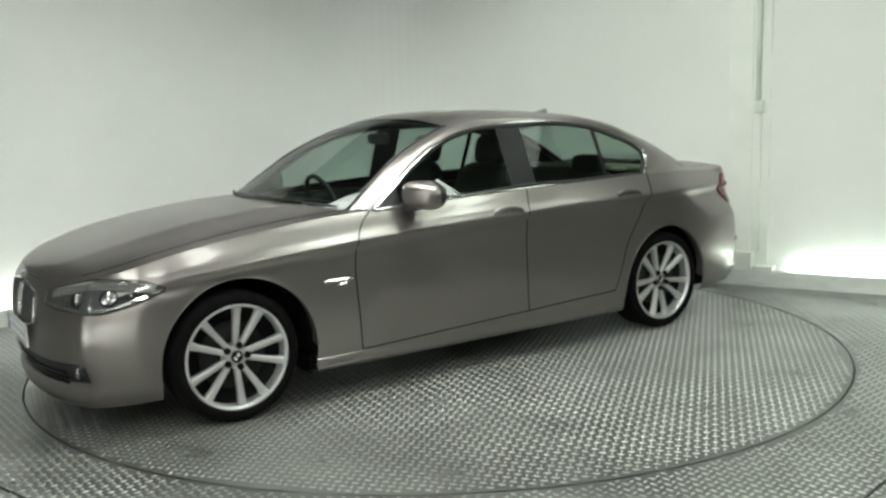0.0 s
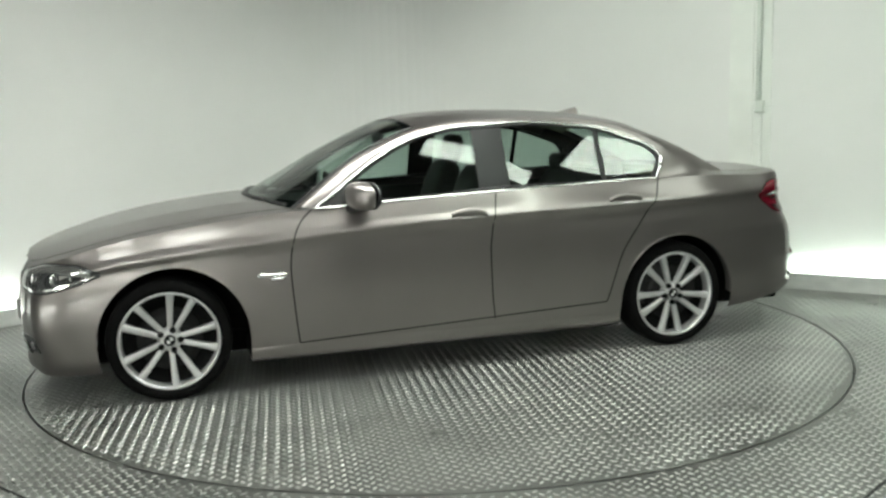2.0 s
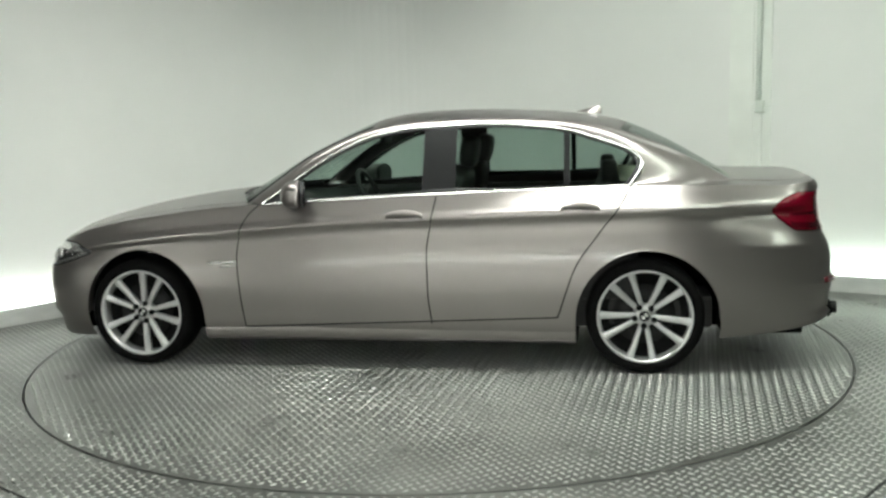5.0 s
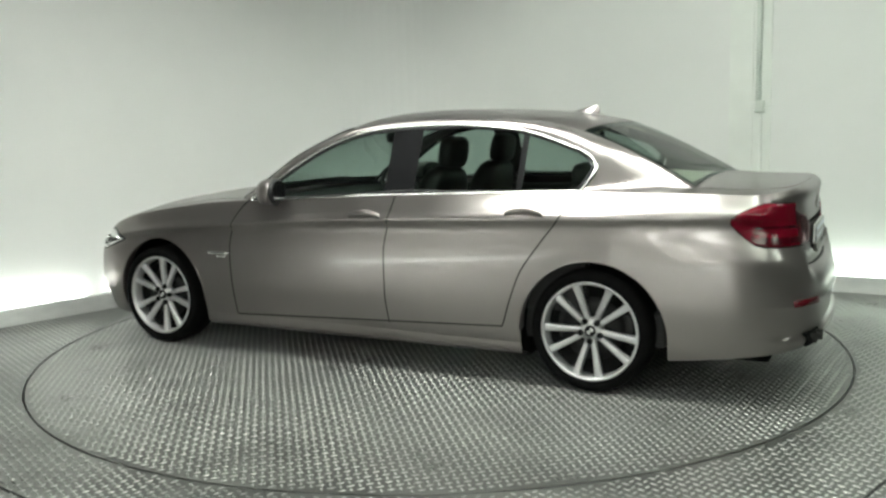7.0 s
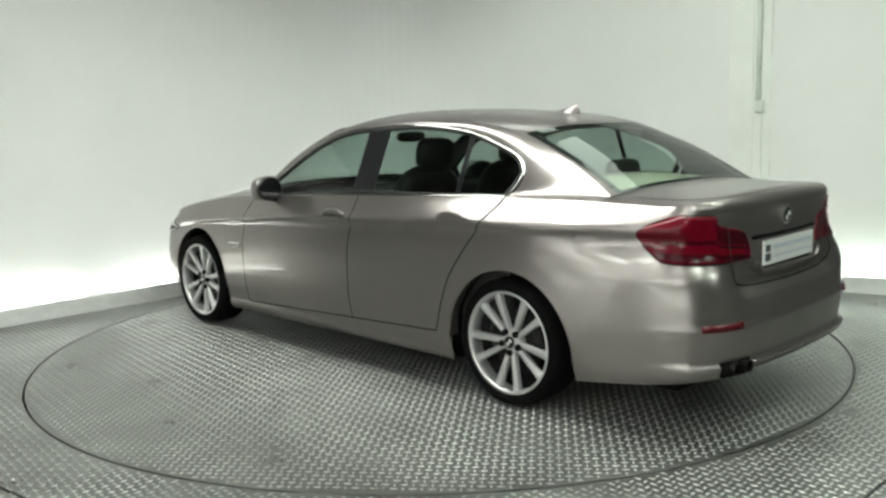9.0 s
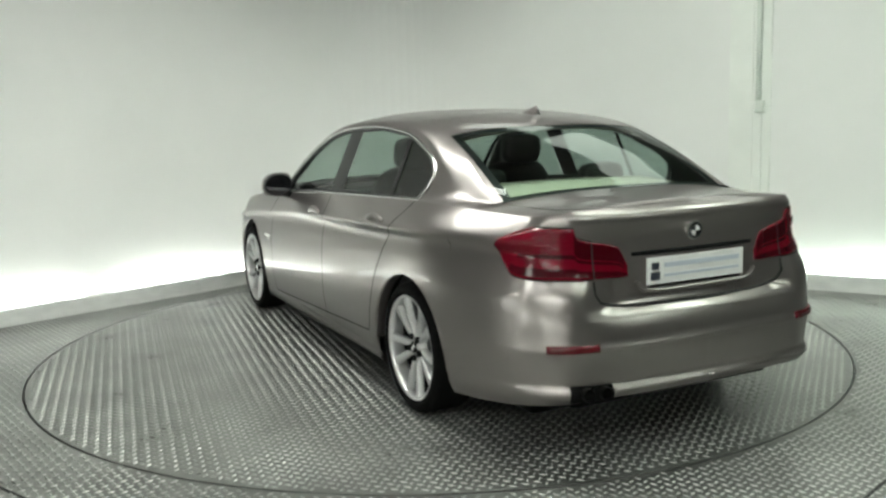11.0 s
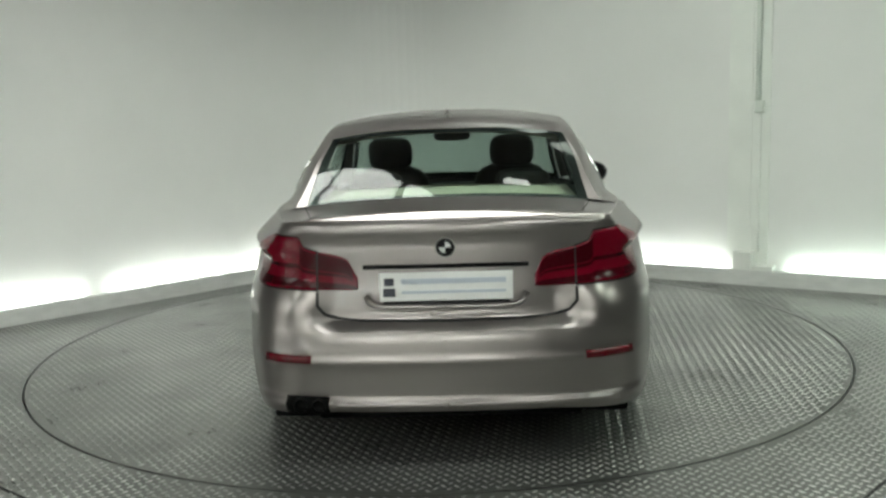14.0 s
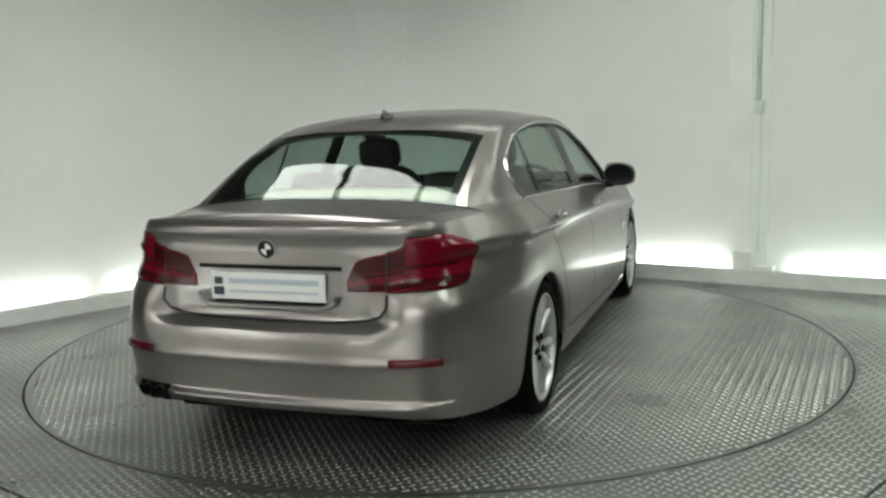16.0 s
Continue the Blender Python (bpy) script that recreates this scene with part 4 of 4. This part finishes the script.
def rear_face(side):
    # boot lid on the tail
    ss = [s_rear(0.515) + (S_END - s_rear(0.515)) * i / 20 for i in range(21)]
    lo = lambda s: curve_at((ss[0], ss[2], ss[6], S_END), (0.69, 0.655, 0.642, 0.637), s)
    patch("boot_lid", M_PAINT, car, ss, lo, lambda s: min(0.970, top_z(s) - 0.01), 0.003, 14, 0.0, side)
    path = [(ss[0] - 0.004, 0.752), (ss[0] - 0.003, 0.70), (ss[1], 0.664), (ss[3], 0.648), (ss[8], 0.640), (S_END - 0.001, 0.636)]
    smooth_part("boot_gap", ribbon_rows(dense(path), 0.012, 0.0035), M_GAP, car, "", side)
    # handle strip over the plate
    patch("boot_handle", M_RIMDARK, car, [s_rear(0.33) + (S_END - s_rear(0.33)) * i / 10 for i in range(11)], lambda s: 0.842, lambda s: 0.858, 0.010, 2, 0.006, side, "dark boot handle strip")
    # reflectors
    patch("reflector", M_REFLECTOR, car, [s_rear(0.53) + (s_rear(0.71) - s_rear(0.53)) * i / 8 for i in range(9)], lambda s: 0.486, lambda s: 0.514, 0.008, 2, 0.008, side, "red rear reflector strip")
    # lower bright edge of the bumper, cut short on the exhaust's side
    end = s_rear(0.455 if side > 0 else 0.66)
    patch("bumper_lip", M_PAINT, car, [end + (S_END - end) * i / 16 for i in range(17)], lambda s: 0.304, lambda s: 0.322, 0.004, 3, 0.01, side)


for side in (1, -1):
    headlamp(side), taillamp(side), front_face(side), rear_face(side)

# exhaust, left only: a black patch for the opening's shade, with twin tips
bm = bmesh.new()
ss = [s_rear(0.47) + (s_rear(0.635) - s_rear(0.47)) * i / 8 for i in range(9)]
ex = patch("exhaust_opening", M_WELL, car, ss, lambda s: 0.283, lambda s: 0.346, 0.010, 4, 0.014, 1, "black patch standing for the shaded exhaust cut-out")
for y in (0.515, 0.590):
    c = shell(s_rear(y), 0.313)
    bm = bmesh.new()
    bmesh.ops.create_cone(bm, cap_ends=False, segments=20, radius1=0.027, radius2=0.028, depth=0.10, matrix=Matrix.Translation((c.x + 0.025, y, 0.313)) @ pose(0, 0, 0, 0, 90, 0))
    bmesh.ops.create_circle(bm, cap_ends=True, segments=20, radius=0.027, matrix=Matrix.Translation((c.x + 0.05, y, 0.313)) @ pose(0, 0, 0, 0, 90, 0))
    part("tailpipe", bm, M_SHINY, ex, "dull steel tailpipe", True)


def flat_plate(x, z0, z1, name, normal):
    ob = part(name, box((-0.006, -0.262, 0), (0.004, 0.262, z1 - z0), 0.002), M_PLATEWHITE, car, "white number plate with plain bars")
    ob.matrix_basis = pose(x, 0, z0, 0, normal, 0)
    out = -0.009 if x < 0 else 0.006
    sgn = -1 if x < 0 else 1
    h = z1 - z0
    part("plate_mark", box((out, 0.20 if sgn < 0 else -0.248, 0.018), (out + 0.003, 0.248 if sgn < 0 else -0.20, 0.052)), M_PLATEBLUE, ob)
    part("plate_mark", box((out, 0.205 if sgn < 0 else -0.243, 0.062), (out + 0.003, 0.243 if sgn < 0 else -0.205, 0.092)), M_PLATEBLUE, ob)
    for a, b, z, t in ((-0.235, 0.175, 0.068, 0.020), (-0.235, 0.175, 0.030, 0.010)):
        lo, hi = (a, b) if sgn < 0 else (-b, -a)
        part("plate_bar", box((out, lo, z), (out + 0.003, hi, z + t)), M_PLATEBAR, ob)
    return ob


flat_plate(-2.483, 0.716, 0.829, "rear_plate", 0)
flat_plate(2.303, 0.385, 0.49, "front_plate", 0)
# bright rim of the plate recess, turned up at both ends
rim = [Vector((-2.492, 0.318, 0.742)), Vector((-2.494, 0.306, 0.716)), Vector((-2.495, 0.284, 0.700)), Vector((-2.497, 0.25, 0.694))]
rim += [Vector((-2.500, y, 0.692)) for y in (0.12, 0.0, -0.12)] + [Vector((p.x, -p.y, p.z)) for p in reversed(rim)]
part("plate_recess_rim", tube(rim, 0.011, 8), M_PAINT, car, "bright body coloured rim below the plate", True)
# shade under the plate, laid in as a black strip
part("plate_recess_shadow_gap", box((-2.486, -0.25, 0.704), (-2.470, 0.25, 0.721), 0.003), M_GLOSSBLACK, car, "black strip drawn for the shade below the plate")


def roundel(p, r, axis, parent):
    bm = bmesh.new()
    bmesh.ops.create_cone(bm, cap_ends=True, segments=28, radius1=r, radius2=r * 0.96, depth=0.008, matrix=p @ axis)
    ob = part("roundel", bm, M_CHROME, parent, "round badge drawn as plain quarters")
    bm = bmesh.new()
    bmesh.ops.create_cone(bm, cap_ends=True, segments=28, radius1=r * 0.88, radius2=r * 0.88, depth=0.012, matrix=p @ axis)
    part("badge_ring", bm, M_GLOSSBLACK, ob)
    for k in (0, 2):
        bm = bmesh.new()
        q = [(0, 0)] + [(r * 0.56 * math.cos(a), r * 0.56 * math.sin(a)) for a in np.linspace(math.pi / 2 * k, math.pi / 2 * (k + 1), 7)]
        prism(bm, q, -0.008, 0.008)
        bmesh.ops.transform(bm, matrix=p @ axis, verts=bm.verts)
        part("badge_quarter", bm, M_PLATEWHITE, ob)
    return ob


roundel(Matrix.Translation((-2.472, 0, 0.925)), 0.041, pose(0, 0, 0, 0, 83, 0), car)
roundel(Matrix.Translation((2.236, 0, 0.728)), 0.041, pose(0, 0, 0, 0, 38, 0), car)



# --- mirrors
def door_mirror(side):
    bm = bmesh.new()
    bmesh.ops.create_uvsphere(bm, u_segments=24, v_segments=14, radius=1)
    for v in bm.verts:
        x, y, z = v.co
        sx, sy, sz = (0.095 if x > 0 else 0.022), 0.106, 0.074
        e = 0.72
        f = lambda a: math.copysign(abs(a) ** e, a)
        v.co = Vector((0.435 + f(x) * sx - 0.05 * (y * side) * 0.6, side * 0.975 + f(y) * sy, 1.030 + f(z) * sz - 0.012 * y * side))
    m = part("door_mirror", bm, M_PAINT, car, "body coloured door mirror on a black foot", True)
    bm = bmesh.new()
    bmesh.ops.create_cone(bm, cap_ends=True, segments=24, radius1=1, radius2=0.94, depth=1, matrix=Matrix.Translation((0.400, side * 0.977, 1.028)) @ pose(0, 0, 0, 0, 90, 16 * side) @ Matrix.Diagonal((0.067, 0.098, 0.026, 1)))
    # the dark reflection is put into the colour of the glass
    part("mirror_glass", bm, M_GLOSSBLACK, m, "mirror glass, black for the dark it reflects", False)
    part("mirror_trim", tube([Vector((0.404 - 0.028 * math.cos(a), side * (0.978 + 0.098 * math.cos(a)), 1.028 + 0.067 * math.sin(a))) for a in np.linspace(0, 2 * math.pi, 29)[:-1]], 0.010, 6, True), M_BLACK, m, "", True)
    foot = [Vector((0.50, side * 0.845, 0.955)), Vector((0.49, side * 0.89, 0.962)), Vector((0.475, side * 0.93, 0.972)), Vector((0.46, side * 0.965, 0.985))]
    part("mirror_foot", tube(foot, 0.030, 10), M_BLACK, m, "black mirror foot", True)


both(door_mirror)

# --- roof fin
bm = bmesh.new()
rows = []
for i in range(13):
    t = i / 12
    x = -1.10 - 0.16 * t
    h = 0.056 * t ** 1.15 * (1.0 if t < 0.92 else 1 - (t - 0.92) * 5) + 0.002
    wdt = 0.019 * math.sin(math.pi * (0.12 + 0.70 * t)) + 0.003
    z = over(7 + t * 0.6, 0).z - 0.004
    rows.append([Vector((x - 0.02 * k * k * (1 if t > 0.5 else 0), math.cos(a) * wdt * (1 - 0.65 * math.sin(a)), z + math.sin(a) * h)) for k, a in [(0, a) for a in np.linspace(0, math.pi, 11)]])
smooth_part("aerial_fin", rows, M_PAINT, car, "shark fin aerial on the roof")


# --- wheels
def wheel(side, x):
    w = new("wheel")
    phase = 36 if x > 0 else -14
    w.parent = car
    tagged(w, "alloy wheel with ten tapered spokes and low tyre")
    w.matrix_basis = Matrix.Translation((x, side * 0.80, HUB_Z)) @ pose(0, 0, 0, 0, 0, 0 if side > 0 else 180)
    # tyre: a lathe about y
    prof = ((0.254, -0.115), (0.285, -0.122), (0.312, -0.110), (0.3215, -0.085), (0.322, 0.0), (0.3215, 0.070), (0.314, 0.094), (0.300, 0.107), (0.278, 0.112), (0.264, 0.106), (0.256, 0.096))
    lathe = lambda pr, n=56: [[Vector((r * math.cos(a), y, r * math.sin(a))) for r, y in pr] for a in np.linspace(0, 2 * math.pi, n + 1)]
    smooth_part("tyre", lathe(prof), M_TYRE, w, "black low-profile tyre")
    rim = ((0.245, -0.10), (0.240, 0.02), (0.243, 0.075), (0.244, 0.097), (0.252, 0.104), (0.260, 0.102), (0.261, 0.090))
    smooth_part("rim", lathe(rim), M_RIM, w, "silver alloy rim")
    # barrel and disc carry the shade between the spokes in their colour
    smooth_part("barrel", lathe(((0.241, 0.03), (0.20, 0.0), (0.06, -0.005), (0.0, -0.005))), M_RIMDARK, w, "brake and barrel behind the spokes, blackened for their shade")
    smooth_part("brake_disc", lathe(((0.165, 0.012), (0.168, 0.018), (0.09, 0.020), (0.06, 0.02))), M_DISC, w, "steel brake disc, blackened for the shade behind the spokes")
    for k in range(10):
        # spokes stand in slight pairs
        a0 = math.radians(36 * k + (3.5 if k % 2 else -3.5) + 90 + phase)
        rows = []
        for i in range(9):
            t = i / 8
            r = 0.045 + (0.247 - 0.045) * t
            half = 0.0125 + 0.0065 * t + 0.003 * max(0.0, t - 0.75) / 0.25
            y = 0.070 + 0.020 * t ** 1.5 + 0.004 * math.sin(math.pi * t)
            d, n = Vector((math.cos(a0), 0, math.sin(a0))), Vector((-math.sin(a0), 0, math.cos(a0)))
            up = Vector((0, 1, 0))
            rows.append([d * r + n * (-half) + up * (y - 0.030), d * r + n * (-half * 0.92) + up * (y - 0.004), d * r + n * (-half * 0.6) + up * y, d * r + n * (half * 0.6) + up * y,
                         d * r + n * (half * 0.92) + up * (y - 0.004), d * r + n * half + up * (y - 0.030)])
        smooth_part("spoke", rows, M_RIM, w)
    smooth_part("hub", lathe(((0.064, 0.030), (0.060, 0.060), (0.050, 0.069), (0.040, 0.074), (0.0, 0.074)), 32), M_RIM, w, "silver hub")
    cap = roundel(Matrix.Translation((0, 0.077, 0)), 0.033, pose(0, 0, 0, -90, 0, 0), w)
    # five bolt holes: black plugs give the shade inside the recesses
    for k in range(5):
        a = math.radians(72 * k + phase)
        bm = bmesh.new()
        bmesh.ops.create_cone(bm, cap_ends=True, segments=10, radius1=0.0175, radius2=0.0165, depth=0.022, matrix=Matrix.Translation((0.055 * math.cos(a), 0.073, 0.055 * math.sin(a))) @ pose(0, 0, 0, -90, 0, 0))
        part("bolt_hole", bm, M_RIMDARK, w, "black plug drawn for a shaded bolt hole")


for x in (1.484, -1.484):
    wheel(1, x), wheel(-1, x)

# --- underbody and cabin
bm = bmesh.new()
add_box(bm, (-1.12, -0.80, 0.135), (1.07, 0.80, 0.24), 0.02)
add_box(bm, (-2.36, -0.55, 0.195), (-1.0, 0.55, 0.30), 0.02)
add_box(bm, (-2.34, -0.74, 0.20), (-1.90, 0.74, 0.30), 0.02)
add_box(bm, (1.0, -0.50, 0.135), (2.12, 0.50, 0.25), 0.02)
part("underbody", bm, M_WELL, car, "dark underbody")
bm = bmesh.new()
add_box(bm, (-1.85, -0.80, 0.24), (0.95, 0.80, 0.42), 0.02)
part("cabin_floor", bm, M_CABIN, car)
for side in (1, -1):
    bm = bmesh.new()
    add_box(bm, (-1.45, min(0.75 * side, 0.83 * side), 0.40), (0.72, max(0.75 * side, 0.83 * side), 0.955), 0.03)
    part("door_lining", bm, M_CABIN, car, "dark door lining")
bm = bmesh.new()
add_box(bm, (0.42, -0.76, 0.55), (0.96, 0.76, 0.945), 0.06)
part("dashboard", bm, M_CABIN, car, "dark dashboard")
rows = [[Vector((x, y, 1.055 + 0.035 * (x + 1.93) / 0.57 - 0.02 * (y / 0.7) ** 2)) for y in np.linspace(-0.60, 0.60, 13)] for x in np.linspace(-1.36, -1.93, 7)]
smooth_part("parcel_shelf", rows, M_BEIGE, car, "beige cloth parcel shelf", thick=0.03)
bm = bmesh.new()
add_box(bm, (-1.95, -0.74, 0.30), (-1.90, 0.74, 1.02), 0.01)
part("boot_wall", bm, M_CABIN, car)
bm = bmesh.new()
add_box(bm, (0.92, -0.76, 0.30), (0.98, 0.76, 0.93), 0.01)
part("bulkhead", bm, M_CABIN, car)
rows = [[over(u, w, -0.03) for w in np.linspace(-0.96, 0.96, 15)] for u in np.linspace(4.0, 8.9, 20)]
smooth_part("headlining", rows, M_BEIGE, car, "beige roof lining")


def pillow(bm, c, size, m=None, e=0.55):
    r = bmesh.ops.create_uvsphere(bm, u_segments=18, v_segments=10, radius=1)
    for v in r["verts"]:
        v.co = Vector([math.copysign(abs(v.co[i]) ** e, v.co[i]) * size[i] for i in range(3)])
        if m is not None:
            v.co = m @ v.co
        v.co += Vector(c)
    return bm


def front_seat(y):
    seat = part("front_seat", pillow(bmesh.new(), (0.0, y, 0.52), (0.27, 0.25, 0.10)), M_SEAT, car, "dark leather front seat", True)
    part("seat_back", pillow(bmesh.new(), (-0.33, y, 0.82), (0.085, 0.25, 0.34), Matrix.Rotation(radians(-18), 3, "Y")), M_SEAT, seat, "", True)
    part("headrest", pillow(bmesh.new(), (-0.47, y, 1.225), (0.055, 0.135, 0.095), Matrix.Rotation(radians(-10), 3, "Y")), M_SEAT, seat, "", True)
    for d in (-0.06, 0.06):
        part("headrest_post", tube([Vector((-0.43, y + d, 1.08)), Vector((-0.465, y + d, 1.20))], 0.007, 6), M_CHROME, seat, "", True)


front_seat(0.37), front_seat(-0.37)
bench = part("rear_bench", pillow(bmesh.new(), (-0.95, 0, 0.55), (0.28, 0.66, 0.12), None, 0.4), M_SEAT, car, "dark leather rear bench", True)
part("seat_back", pillow(bmesh.new(), (-1.25, 0, 0.80), (0.10, 0.66, 0.27), Matrix.Rotation(radians(-22), 3, "Y"), 0.4), M_SEAT, bench, "", True)
for y in (0.38, -0.38):
    part("headrest", pillow(bmesh.new(), (-1.30, y, 1.085), (0.05, 0.14, 0.075)), M_SEAT, bench, "", True)
part("steering_wheel", tube([Vector((0.36 + 0.07 * math.sin(a), -0.37 + 0.185 * math.cos(a), 0.92 + 0.165 * math.sin(a))) for a in np.linspace(0, 2 * math.pi, 33)[:-1]], 0.016, 8, True), M_CABIN, car, "dark steering wheel", True)
part("steering_hub", pillow(bmesh.new(), (0.38, -0.37, 0.91), (0.035, 0.09, 0.06)), M_CABIN, car, "", True)
part("interior_mirror", pillow(bmesh.new(), (0.14, 0, 1.315), (0.02, 0.125, 0.036)), M_BLACK, car, "black interior mirror", True)


# ---------------- what moves ----------------
def motions():
    """The table turns clockwise at about nine degrees a second, and the car stands on it."""
    turn = ((0.0, 213.67), (1.0, 204.86), (2.0, 195.92), (3.0, 186.92), (4.0, 178.08), (5.25, 167.2), (6.5, 156.22), (7.5, 147.41), (8.5, 138.46),
            (9.0, 133.95), (10.25, 122.6), (11.5, 111.08), (12.5, 101.82), (13.5, 92.57), (14.5, 83.31), (15.25, 76.43), (16.0, 69.62))
    walk(turntable, [(t, pose(0, 0, 0, 0, 0, a - 180)) for t, a in turn])
    walk(car, [(t, pose(0, 0, 0, 0, 0, a) @ pose(CAR_X, CAR_Y, 0)) for t, a in turn])


motions()
